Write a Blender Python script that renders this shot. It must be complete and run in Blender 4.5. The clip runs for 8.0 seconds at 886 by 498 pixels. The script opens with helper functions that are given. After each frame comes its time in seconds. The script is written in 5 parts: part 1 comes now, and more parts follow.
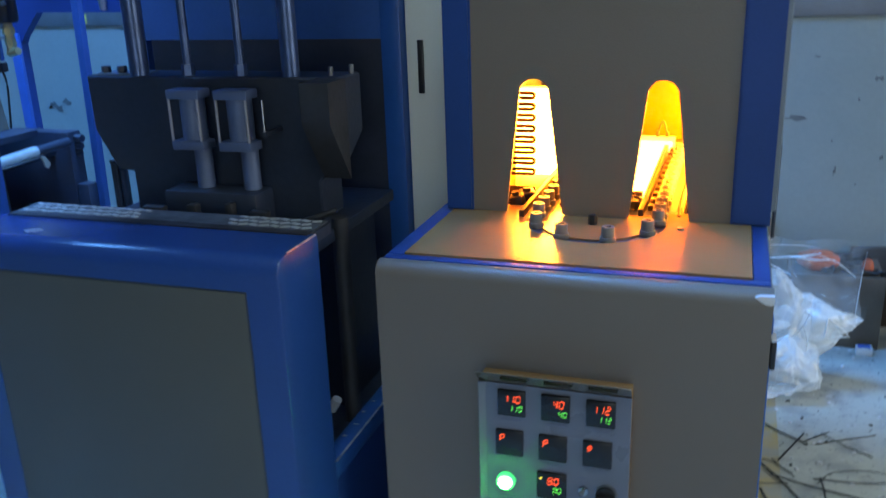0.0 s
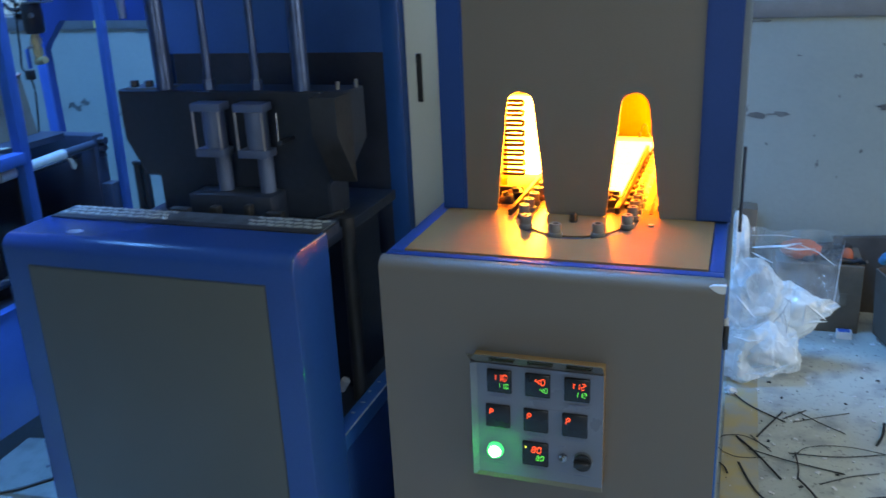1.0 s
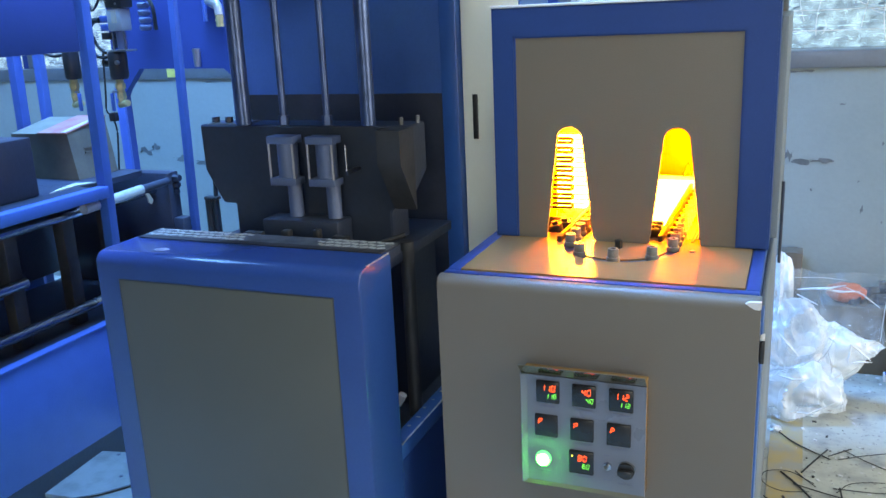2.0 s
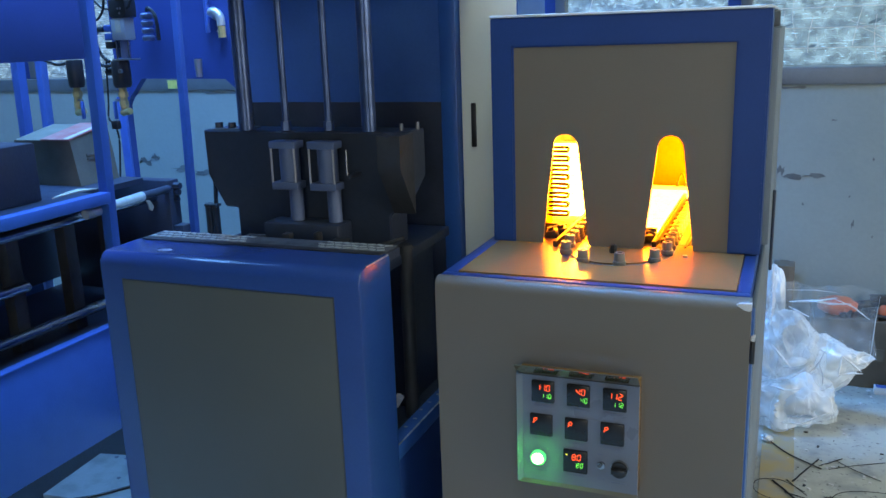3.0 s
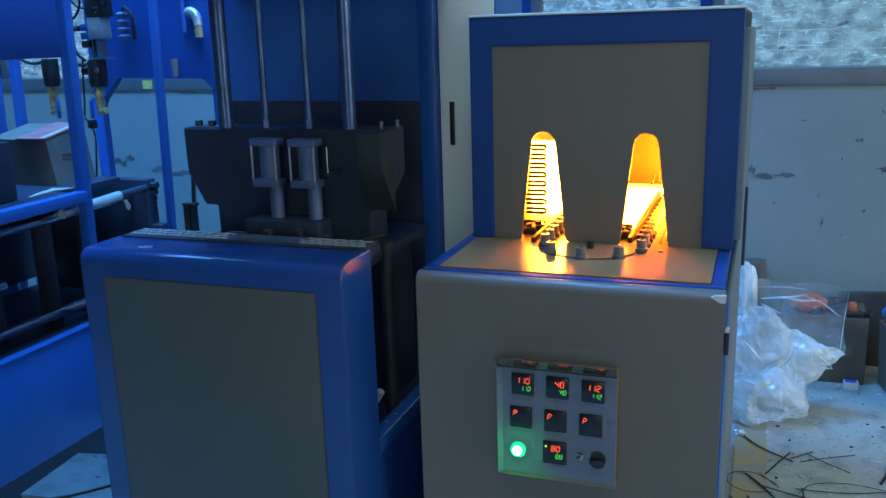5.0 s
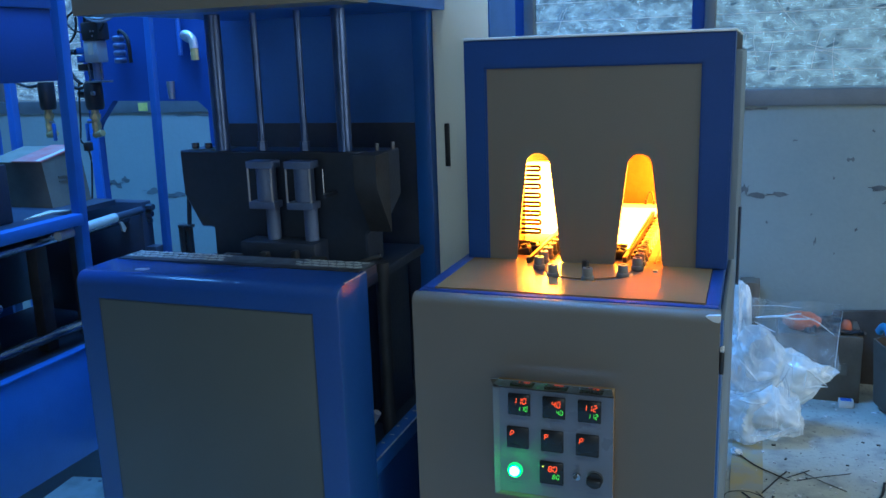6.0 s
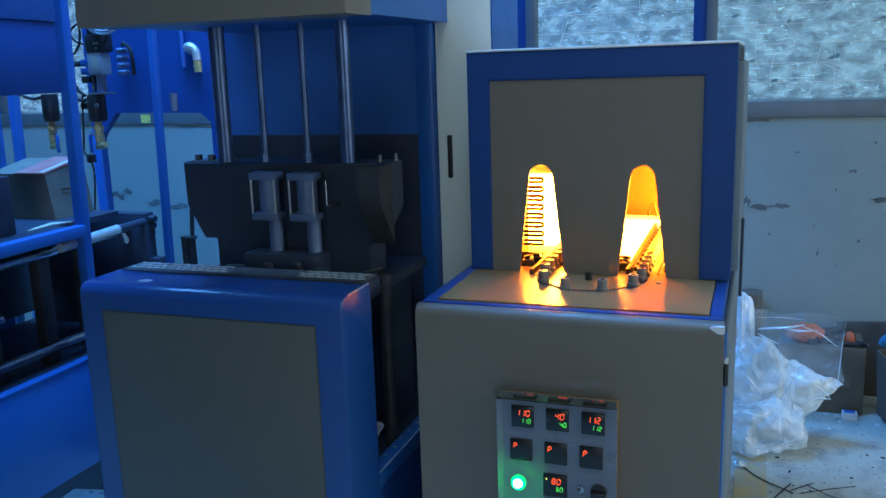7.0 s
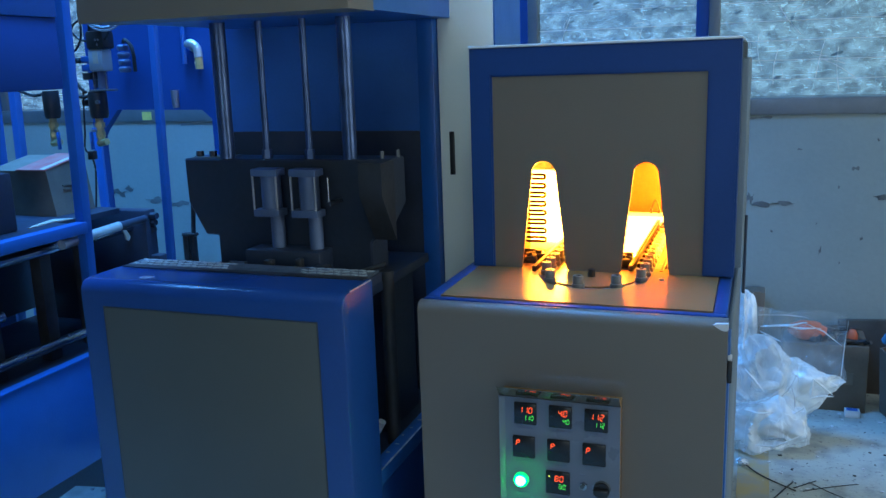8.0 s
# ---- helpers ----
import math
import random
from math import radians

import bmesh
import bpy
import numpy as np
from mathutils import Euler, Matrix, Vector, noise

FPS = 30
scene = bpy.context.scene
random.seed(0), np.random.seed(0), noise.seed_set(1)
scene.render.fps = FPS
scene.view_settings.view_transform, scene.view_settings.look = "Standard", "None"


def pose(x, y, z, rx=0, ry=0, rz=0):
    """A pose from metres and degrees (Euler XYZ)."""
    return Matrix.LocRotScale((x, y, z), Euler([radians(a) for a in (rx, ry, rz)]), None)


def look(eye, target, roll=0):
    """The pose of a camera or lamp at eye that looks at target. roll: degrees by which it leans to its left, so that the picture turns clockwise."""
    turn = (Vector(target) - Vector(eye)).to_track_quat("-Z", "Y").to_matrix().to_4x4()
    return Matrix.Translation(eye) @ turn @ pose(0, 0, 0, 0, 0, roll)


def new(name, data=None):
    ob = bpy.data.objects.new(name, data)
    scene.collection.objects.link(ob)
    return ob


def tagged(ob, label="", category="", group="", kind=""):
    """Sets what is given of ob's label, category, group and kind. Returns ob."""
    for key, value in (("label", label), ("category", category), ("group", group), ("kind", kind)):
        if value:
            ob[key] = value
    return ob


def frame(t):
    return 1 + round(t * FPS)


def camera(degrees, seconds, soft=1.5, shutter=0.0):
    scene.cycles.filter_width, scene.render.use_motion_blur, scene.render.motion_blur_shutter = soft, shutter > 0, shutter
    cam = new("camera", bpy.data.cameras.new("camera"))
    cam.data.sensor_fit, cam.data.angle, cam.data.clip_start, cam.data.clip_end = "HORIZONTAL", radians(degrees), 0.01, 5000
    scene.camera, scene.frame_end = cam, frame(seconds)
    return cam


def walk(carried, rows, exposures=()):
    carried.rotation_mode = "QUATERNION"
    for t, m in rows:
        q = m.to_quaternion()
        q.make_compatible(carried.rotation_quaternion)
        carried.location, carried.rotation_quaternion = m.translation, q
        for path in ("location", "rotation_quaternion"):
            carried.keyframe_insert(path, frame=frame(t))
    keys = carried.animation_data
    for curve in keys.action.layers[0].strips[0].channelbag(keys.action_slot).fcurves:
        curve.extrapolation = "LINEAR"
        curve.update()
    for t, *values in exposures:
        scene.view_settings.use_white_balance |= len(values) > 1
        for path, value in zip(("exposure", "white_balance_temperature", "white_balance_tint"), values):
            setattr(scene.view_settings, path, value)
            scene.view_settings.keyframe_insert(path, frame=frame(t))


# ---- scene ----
cam = camera(54.1, 8.0, shutter=0.3)
PATH = [
    (0, (0.111, 0.022, 1.445), (-0.503, 1.819, 0.818), -2.0),
    (0.3, (0.131, -0.073, 1.485), (-0.46, 1.726, 0.843), -10.5),
    (0.5, (0.15, -0.106, 1.516), (-0.372, 1.711, 0.863), -11.1),
    (0.7, (0.174, -0.124, 1.522), (-0.39, 1.68, 0.87), -9.1),
    (1, (0.191, -0.137, 1.519), (-0.438, 1.646, 0.867), -2.6),
    (1.5, (0.215, -0.23, 1.506), (-0.513, 1.519, 0.864), -1.2),
    (2, (0.226, -0.288, 1.494), (-0.512, 1.495, 0.968), -2.6),
    (3.5, (0.237, -0.345, 1.464), (-0.479, 1.458, 0.978), -1.5),
    (4, (0.235, -0.354, 1.462), (-0.45, 1.461, 0.976), -1.6),
    (5.5, (0.233, -0.369, 1.464), (-0.438, 1.455, 0.991), -1.8),
    (6, (0.233, -0.374, 1.467), (-0.432, 1.461, 1.03), -1.9),
    (6.5, (0.234, -0.376, 1.47), (-0.433, 1.463, 1.055), -1.9),
    (7, (0.229, -0.375, 1.467), (-0.44, 1.465, 1.056), -1.9),
    (7.5, (0.225, -0.373, 1.463), (-0.446, 1.466, 1.051), -1.9),
    (8, (0.224, -0.37, 1.462), (-0.447, 1.468, 1.047), -1.9),
]
walk(cam, [(t, look(eye, target, roll)) for t, eye, target, roll in PATH],
     [(0.0, 0.42, 7200, 17), (0.3, 0.76, 7150, 14), (0.7, 0.22, 7300, 14), (1.0, 0.45, 7400, 16), (1.5, 1.32, 8500, 20), (2.2, 1.25, 8600, 20), (3.5, 0.25, 7400, 14), (4.0, 0.16, 7000, 12), (5.5, 0.25, 6450, 9), (8.0, 0.25, 6450, 9)])

# ---- light ----
AIR = (0.42, 0.72, 1.0)
world = bpy.data.worlds.new("sky")
scene.world = world
world.use_nodes = True
wn = world.node_tree
sky = wn.nodes.new("ShaderNodeTexSky")
sky.sky_type, sky.sun_disc = "NISHITA", False
sky.sun_elevation, sky.sun_rotation = radians(35), radians(120)
wn.links.new(sky.outputs["Color"], wn.nodes["Background"].inputs["Color"])
wn.nodes["Background"].inputs["Strength"].default_value = 0.1


def daylight(name, at, target, w, h, power, color=AIR, spread=180):
    lamp = bpy.data.lights.new(name, "AREA")
    lamp.shape, lamp.size, lamp.size_y, lamp.energy, lamp.color = "RECTANGLE", w, h, power, color
    lamp.spread = radians(spread)
    ob = new(name, lamp)
    ob.matrix_world = look(at, target)
    return ob


# an unseen open roller door on the east side, and added fills overhead
daylight("door_daylight", (3.92, 1.2, 1.9), (0, 1.2, 1.2), 4.0, 2.6, 50, (0.64, 0.84, 0.96))
# two blue fills added under the roof to tint the left side
daylight("roof_fill", (-3.7, 1.8, 4.36), (-3.3, 1.9, 0), 1.2, 2.2, 105, (0.08, 0.36, 1.0), 130)
daylight("roof_fill", (-1.6, 2.0, 4.36), (-1.75, 2.0, 0), 1.2, 2.2, 130, (0.08, 0.36, 1.0), 100)
# fill added overhead to lift the hood and cabinet fronts
daylight("roof_fill", (0.2, -0.1, 4.36), (0.1, 0.6, 0), 1.2, 1.6, 40, (0.58, 0.82, 0.98))

# fill added for faces turned south; its opening is unseen
daylight("south_fill", (1.4, -4.92, 1.5), (0.6, 1.5, 1.0), 2.8, 2.4, 26, (0.56, 0.79, 0.98))

# ---- materials ----


def nodes(name):
    m = bpy.data.materials.new(name)
    m.use_nodes = True
    nt = m.node_tree
    return m, nt, nt.nodes["Principled BSDF"]


def mat(name, color, rough=0.5, metal=0.0, var=0.15, scale=6.0, fine=90.0, bump=0.08, tint=None, coat=0.0, stretch=(1, 1, 1), spec=0.5):
    """Surface with broad stains and fine grain; tint: the colour of the stains."""
    m, nt, p = nodes(name)
    tc = nt.nodes.new("ShaderNodeTexCoord")
    mp = nt.nodes.new("ShaderNodeMapping")
    mp.inputs["Scale"].default_value = stretch
    nt.links.new(tc.outputs["Object"], mp.inputs["Vector"])
    big, small = nt.nodes.new("ShaderNodeTexNoise"), nt.nodes.new("ShaderNodeTexNoise")
    big.inputs["Scale"].default_value, big.inputs["Detail"].default_value = scale, 5
    small.inputs["Scale"].default_value, small.inputs["Detail"].default_value = fine, 3
    for n in (big, small):
        nt.links.new(mp.outputs["Vector"], n.inputs["Vector"])
    mix = nt.nodes.new("ShaderNodeMix")
    mix.data_type = "RGBA"
    dark = tint or tuple(c * (1 - 2 * var) for c in color)
    mix.inputs["A"].default_value, mix.inputs["B"].default_value = (*color, 1), (*dark, 1)
    ramp = nt.nodes.new("ShaderNodeMapRange")
    ramp.inputs["From Min"].default_value, ramp.inputs["From Max"].default_value = 0.42, 0.72
    nt.links.new(big.outputs["Fac"], ramp.inputs["Value"])
    amount = nt.nodes.new("ShaderNodeMath")
    amount.operation = "MULTIPLY"
    amount.inputs[1].default_value = min(1.0, var * 4)
    nt.links.new(ramp.outputs["Result"], amount.inputs[0])
    nt.links.new(amount.outputs[0], mix.inputs["Factor"])
    out = mix.outputs["Result"]
    hsv = nt.nodes.new("ShaderNodeHueSaturation")
    nt.links.new(out, hsv.inputs["Color"])
    val = nt.nodes.new("ShaderNodeMapRange")
    val.inputs["To Min"].default_value, val.inputs["To Max"].default_value = 1 - var * 0.5, 1 + var * 0.5
    nt.links.new(small.outputs["Fac"], val.inputs["Value"])
    nt.links.new(val.outputs["Result"], hsv.inputs["Value"])
    nt.links.new(hsv.outputs["Color"], p.inputs["Base Color"])
    rr = nt.nodes.new("ShaderNodeMapRange")
    rr.inputs["To Min"].default_value, rr.inputs["To Max"].default_value = rough * 0.75, min(1, rough * 1.3)
    nt.links.new(big.outputs["Fac"], rr.inputs["Value"])
    nt.links.new(rr.outputs["Result"], p.inputs["Roughness"])
    p.inputs["Metallic"].default_value = metal
    p.inputs["Specular IOR Level"].default_value = spec
    p.inputs["Coat Weight"].default_value = coat
    p.inputs["Coat Roughness"].default_value = 0.15
    if bump:
        b = nt.nodes.new("ShaderNodeBump")
        b.inputs["Strength"].default_value, b.inputs["Distance"].default_value = bump, 0.004
        nt.links.new(small.outputs["Fac"], b.inputs["Height"])
        nt.links.new(b.outputs["Normal"], p.inputs["Normal"])
    return m


def glow(name, color, strength):
    m, nt, p = nodes(name)
    p.inputs["Base Color"].default_value = (*[min(1, c) for c in color], 1)
    p.inputs["Emission Color"].default_value = (*color, 1)
    p.inputs["Emission Strength"].default_value = strength
    return m


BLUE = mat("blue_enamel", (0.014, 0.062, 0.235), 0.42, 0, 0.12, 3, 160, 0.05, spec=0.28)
BLUE_GLOSS = mat("glossy_blue_enamel", (0.014, 0.062, 0.235), 0.22, 0, 0.12, 3, 160, 0.05, spec=0.5)
# brighter copy of the blue enamel: light on lit faces put into colour
BLUE_LIT = mat("blue_enamel_lit", (0.017, 0.112, 0.37), 0.32, 0, 0.10, 14, 120, 0.1)
# blue lightened: the veil of haze over the back sheet is in the colour
BLUE_HAZED = mat("haze_lifted_blue", (0.042, 0.175, 0.50), 0.5, 0, 0.15, 5, 120, 0.05)
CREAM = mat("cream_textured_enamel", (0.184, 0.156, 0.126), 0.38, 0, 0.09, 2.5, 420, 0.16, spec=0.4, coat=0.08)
PANEL_GREY = mat("grey_green_textured_enamel", (0.094, 0.099, 0.089), 0.40, 0, 0.12, 2.2, 420, 0.16, spec=0.35)
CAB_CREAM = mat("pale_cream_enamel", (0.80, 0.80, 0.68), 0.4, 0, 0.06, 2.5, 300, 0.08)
# cream pushed to orange: the oven's glow on the deck sits in this colour
CREAM_GLOW = mat("cream_enamel_oven_glow", (0.35, 0.195, 0.078), 0.22, 0, 0.12, 5, 300, 0.05, coat=0.1)
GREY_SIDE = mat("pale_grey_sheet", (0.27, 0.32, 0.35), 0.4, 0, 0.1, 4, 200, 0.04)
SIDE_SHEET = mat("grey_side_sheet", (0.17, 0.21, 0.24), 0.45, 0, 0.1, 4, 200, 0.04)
# both blacks raised and blued to hold the haze over the dark parts
BLACK = mat("black_oiled_steel", (0.022, 0.034, 0.060), 0.42, 0.0, 0.35, 7, 80, 0.2, tint=(0.036, 0.044, 0.060))
BLACKBACK = mat("haze_lifted_black", (0.055, 0.062, 0.085), 0.5, 0, 0.3, 4, 80, 0.1)
DARKGREY = mat("dark_grey_cast_iron", (0.05, 0.052, 0.056), 0.5, 0.3, 0.3, 9, 70, 0.2)
ALU = mat("anodised_aluminium", (0.30, 0.32, 0.36), 0.42, 0.75, 0.12, 12, 200, 0.08)
CHROME_PALE = mat("pale_scuffed_chrome", (0.70, 0.72, 0.70), 0.32, 0.6, 0.15, 30, 160, 0.08)
CHROME = mat("chromed_steel_bar", (0.40, 0.42, 0.45), 0.24, 1.0, 0.12, 20, 200, 0.04)
# dark blue reflection of the surroundings put into the bar's base colour
BAR_DARK = mat("blue_reflection_chrome_bar", (0.075, 0.13, 0.27), 0.30, 0.6, 0.2, 20, 200, 0.04)
ALU_DARK = mat("dull_grey_cylinder", (0.12, 0.175, 0.30), 0.42, 0.3, 0.15, 12, 200, 0.08)
STEEL = mat("brushed_steel", (0.30, 0.31, 0.32), 0.36, 0.9, 0.2, 14, 220, 0.1)
PLATE = mat("scratched_pale_plate", (0.19, 0.215, 0.205), 0.40, 0.35, 0.24, 10, 140, 0.15)
BRASS = mat("brass", (0.56, 0.48, 0.24), 0.42, 0.6, 0.2, 30, 150, 0.05)
RUBBER = mat("black_rubber", (0.012, 0.012, 0.013), 0.55, 0, 0.2, 20, 100, 0.1)
PLASTIC = mat("black_plastic", (0.02, 0.02, 0.022), 0.35, 0, 0.2, 20, 100, 0.03)
CARD = mat("brown_cardboard", (0.15, 0.115, 0.082), 0.85, 0, 0.22, 5, 130, 0.15)
CARD_DARK = mat("dark_brown_cardboard", (0.11, 0.09, 0.072), 0.85, 0, 0.25, 5, 130, 0.15)
CARD_PALE = mat("pale_cardboard", (0.50, 0.45, 0.36), 0.85, 0, 0.2, 6, 130, 0.12)
CARD_RED = mat("red_printed_cardboard", (0.42, 0.08, 0.07), 0.7, 0, 0.25, 12, 130, 0.1, tint=(0.36, 0.20, 0.17))
ORANGE = mat("orange_plastic", (0.58, 0.13, 0.06), 0.5, 0, 0.2, 14, 90, 0.05)
WHITECARD = mat("white_card", (0.7, 0.7, 0.7), 0.7, 0, 0.1, 30, 200, 0.05)
YELLOW = mat("yellow_print", (0.75, 0.62, 0.16), 0.5, 0, 0.2, 30, 150, 0.05)
SMUDGE = mat("dark_window_smudge", (0.16, 0.26, 0.30), 0.6, 0, 0.3, 30, 150, 0.1)
BLUE_PRINT = mat("blue_print", (0.03, 0.14, 0.5), 0.6, 0, 0.15, 30, 200, 0.03)
CYAN = mat("cyan_plastic", (0.02, 0.24, 0.46), 0.4, 0, 0.15, 20, 100, 0.05)
PANEL_FILM = mat("grey_panel_film", (0.175, 0.190, 0.235), 0.28, 0, 0.08, 8, 240, 0.03)
METER = mat("black_meter_face", (0.015, 0.015, 0.017), 0.22, 0, 0.15, 20, 100, 0.0)
PRINT = mat("faded_print", (0.16, 0.18, 0.24), 0.6, 0, 0.1, 30, 100, 0.0)
# pale ceramic darkened for its shaded faces and warmed for the oven glow
HOLDER = mat("shaded_ceramic_holder", (0.16, 0.145, 0.13), 0.42, 0, 0.14, 40, 200, 0.05)
# sheet steel coloured orange so the amber lamp glow is in its base
OVEN = mat("oven_sheet_amber_glow", (0.25, 0.092, 0.02), 0.45, 0.2, 0.2, 10, 120, 0.08)
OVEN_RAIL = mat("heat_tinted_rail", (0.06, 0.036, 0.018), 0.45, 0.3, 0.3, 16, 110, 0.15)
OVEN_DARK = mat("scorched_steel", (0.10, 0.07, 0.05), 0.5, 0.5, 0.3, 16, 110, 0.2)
REFLECTOR = mat("pale_reflector", (0.84, 0.80, 0.58), 0.4, 0.0, 0.06, 8, 100, 0.03)
SEAM = mat("grey_alloy_window_frame", (0.17, 0.19, 0.21), 0.45, 0.4, 0.15, 8, 120, 0.06)
STRAP = mat("black_strapping", (0.012, 0.013, 0.014), 0.5, 0, 0.2, 30, 100, 0.1)
IR = glow("quartz_lamp_glow", (1.0, 0.34, 0.022), 120)
# glow of the tubes added to whiten the right reflector plate
IR_PLATE_FILL = glow("plate_fill_glow", (1.0, 0.50, 0.10), 9)
TREAD_BASE = mat("worn_tread_plate", (0.13, 0.15, 0.17), 0.45, 0.3, 0.3, 18, 160, 0.1)
TREAD = mat("scuffed_tread_plate", (0.46, 0.49, 0.47), 0.42, 0.15, 0.2, 30, 220, 0.1)
VISOR = mat("glossy_brown_lip", (0.34, 0.29, 0.24), 0.06, 0.85, 0.1, 20, 100, 0.0)
# near-white lid colour stands for the highlight along its edge
LID = mat("highlight_pale_lid", (0.80, 0.82, 0.80), 0.22, 0, 0.1, 6, 160, 0.04, coat=0.6)
SCUFF = mat("scuffed_bare_edge", (0.42, 0.46, 0.52), 0.5, 0.2, 0.4, 40, 160, 0.1)
# the bezel glows by itself in place of green light from the lens
GREEN_RING = glow("green_lit_ring", (0.004, 0.5, 0.13), 1.8)
RED_LED = glow("red_led", (1.0, 0.085, 0.018), 2.4)
YELLOW_LED = glow("yellow_led", (1.0, 0.75, 0.08), 1.2)
GREEN_LED = glow("green_led", (0.09, 0.9, 0.08), 1.3)
GREEN_LAMP = glow("green_lamp_lens", (0.013, 1.0, 0.15), 110)
BACKDROP = glow("hazy_daylight", (0.36, 0.63, 0.76), 0.62)


def concrete():
    m, nt, p = nodes("worn_concrete")
    tc = nt.nodes.new("ShaderNodeTexCoord")
    out = None
    for sc, det, lo, hi, c in ((1.3, 6, 0.42, 0.66, (0.35, 0.365, 0.34)), (9, 8, 0.50, 0.66, (0.30, 0.31, 0.30)), (55, 4, 0.60, 0.70, (0.12, 0.12, 0.118)), (24, 3, 0.66, 0.72, (0.56, 0.57, 0.56))):
        n = nt.nodes.new("ShaderNodeTexNoise")
        n.inputs["Scale"].default_value, n.inputs["Detail"].default_value = sc, det
        nt.links.new(tc.outputs["Object"], n.inputs["Vector"])
        r = nt.nodes.new("ShaderNodeMapRange")
        r.inputs["From Min"].default_value, r.inputs["From Max"].default_value, r.inputs["To Max"].default_value = lo, hi, 0.75
        nt.links.new(n.outputs["Fac"], r.inputs["Value"])
        mix = nt.nodes.new("ShaderNodeMix")
        mix.data_type = "RGBA"
        nt.links.new(r.outputs["Result"], mix.inputs["Factor"])
        if out is None:
            mix.inputs["A"].default_value = (0.52, 0.535, 0.46, 1)
        else:
            nt.links.new(out, mix.inputs["A"])
        mix.inputs["B"].default_value = (*c, 1)
        out = mix.outputs["Result"]
    nt.links.new(out, p.inputs["Base Color"])
    p.inputs["Roughness"].default_value = 0.62
    n = nt.nodes.new("ShaderNodeTexNoise")
    n.inputs["Scale"].default_value, n.inputs["Detail"].default_value = 70, 6
    nt.links.new(tc.outputs["Object"], n.inputs["Vector"])
    b = nt.nodes.new("ShaderNodeBump")
    b.inputs["Strength"].default_value, b.inputs["Distance"].default_value = 0.3, 0.006
    nt.links.new(n.outputs["Fac"], b.inputs["Height"])
    nt.links.new(b.outputs["Normal"], p.inputs["Normal"])
    return m


def worn_line():
    """Yellow floor paint, rubbed through to the concrete in patches."""
    m, nt, p = nodes("worn_yellow_paint")
    tc = nt.nodes.new("ShaderNodeTexCoord")
    n = nt.nodes.new("ShaderNodeTexNoise")
    n.inputs["Scale"].default_value, n.inputs["Detail"].default_value = 11, 8
    nt.links.new(tc.outputs["Object"], n.inputs["Vector"])
    r = nt.nodes.new("ShaderNodeMapRange")
    r.inputs["From Min"].default_value, r.inputs["From Max"].default_value = 0.40, 0.62
    nt.links.new(n.outputs["Fac"], r.inputs["Value"])
    mix = nt.nodes.new("ShaderNodeMix")
    mix.data_type = "RGBA"
    mix.inputs["A"].default_value, mix.inputs["B"].default_value = (0.52, 0.40, 0.18, 1), (0.40, 0.38, 0.31, 1)
    nt.links.new(r.outputs["Result"], mix.inputs["Factor"])
    nt.links.new(mix.outputs["Result"], p.inputs["Base Color"])
    p.inputs["Roughness"].default_value = 0.6
    return m


def pane_film():
    """Dirty, scratched film on glass: partly clear, partly matt."""
    m, nt, p = nodes("dirty_filmed_glass")
    tc = nt.nodes.new("ShaderNodeTexCoord")

    def noise_at(scale, detail, stretch, lo, hi, dist=0.0):
        mp = nt.nodes.new("ShaderNodeMapping")
        mp.inputs["Scale"].default_value = stretch
        nt.links.new(tc.outputs["Object"], mp.inputs["Vector"])
        n = nt.nodes.new("ShaderNodeTexNoise")
        n.inputs["Scale"].default_value, n.inputs["Detail"].default_value, n.inputs["Distortion"].default_value = scale, detail, dist
        nt.links.new(mp.outputs["Vector"], n.inputs["Vector"])
        r = nt.nodes.new("ShaderNodeMapRange")
        r.inputs["From Min"].default_value, r.inputs["From Max"].default_value = lo, hi
        nt.links.new(n.outputs["Fac"], r.inputs["Value"])
        return r.outputs["Result"]

    blot = noise_at(15, 10, (1, 1, 1.5), 0.36, 0.70, 0.35)
    scratch = noise_at(14, 5, (0.6, 1, 7), 0.62, 0.66, 2.4)
    speck = noise_at(55, 4, (1, 1, 1), 0.63, 0.67, 0.6)
    both = nt.nodes.new("ShaderNodeMath")
    both.operation = "MAXIMUM"
    nt.links.new(scratch, both.inputs[0])
    nt.links.new(speck, both.inputs[1])
    add = nt.nodes.new("ShaderNodeMath")
    add.operation = "SUBTRACT"
    nt.links.new(blot, add.inputs[0])
    nt.links.new(both.outputs[0], add.inputs[1])
    fac = nt.nodes.new("ShaderNodeMapRange")
    fac.inputs["From Min"].default_value = 0.0
    fac.clamp = False
    fac.inputs["To Min"].default_value, fac.inputs["To Max"].default_value = 0.20, 0.66
    nt.links.new(add.outputs[0], fac.inputs["Value"])
    clear = nt.nodes.new("ShaderNodeBsdfTransparent")
    mix = nt.nodes.new("ShaderNodeMixShader")
    nt.links.new(fac.outputs["Result"], mix.inputs["Fac"])
    nt.links.new(clear.outputs[0], mix.inputs[1])
    p.inputs["Base Color"].default_value = (0.10, 0.18, 0.22, 1)
    p.inputs["Roughness"].default_value = 0.3
    nt.links.new(p.outputs[0], mix.inputs[2])
    nt.links.new(mix.outputs[0], nt.nodes["Material Output"].inputs["Surface"])
    return m


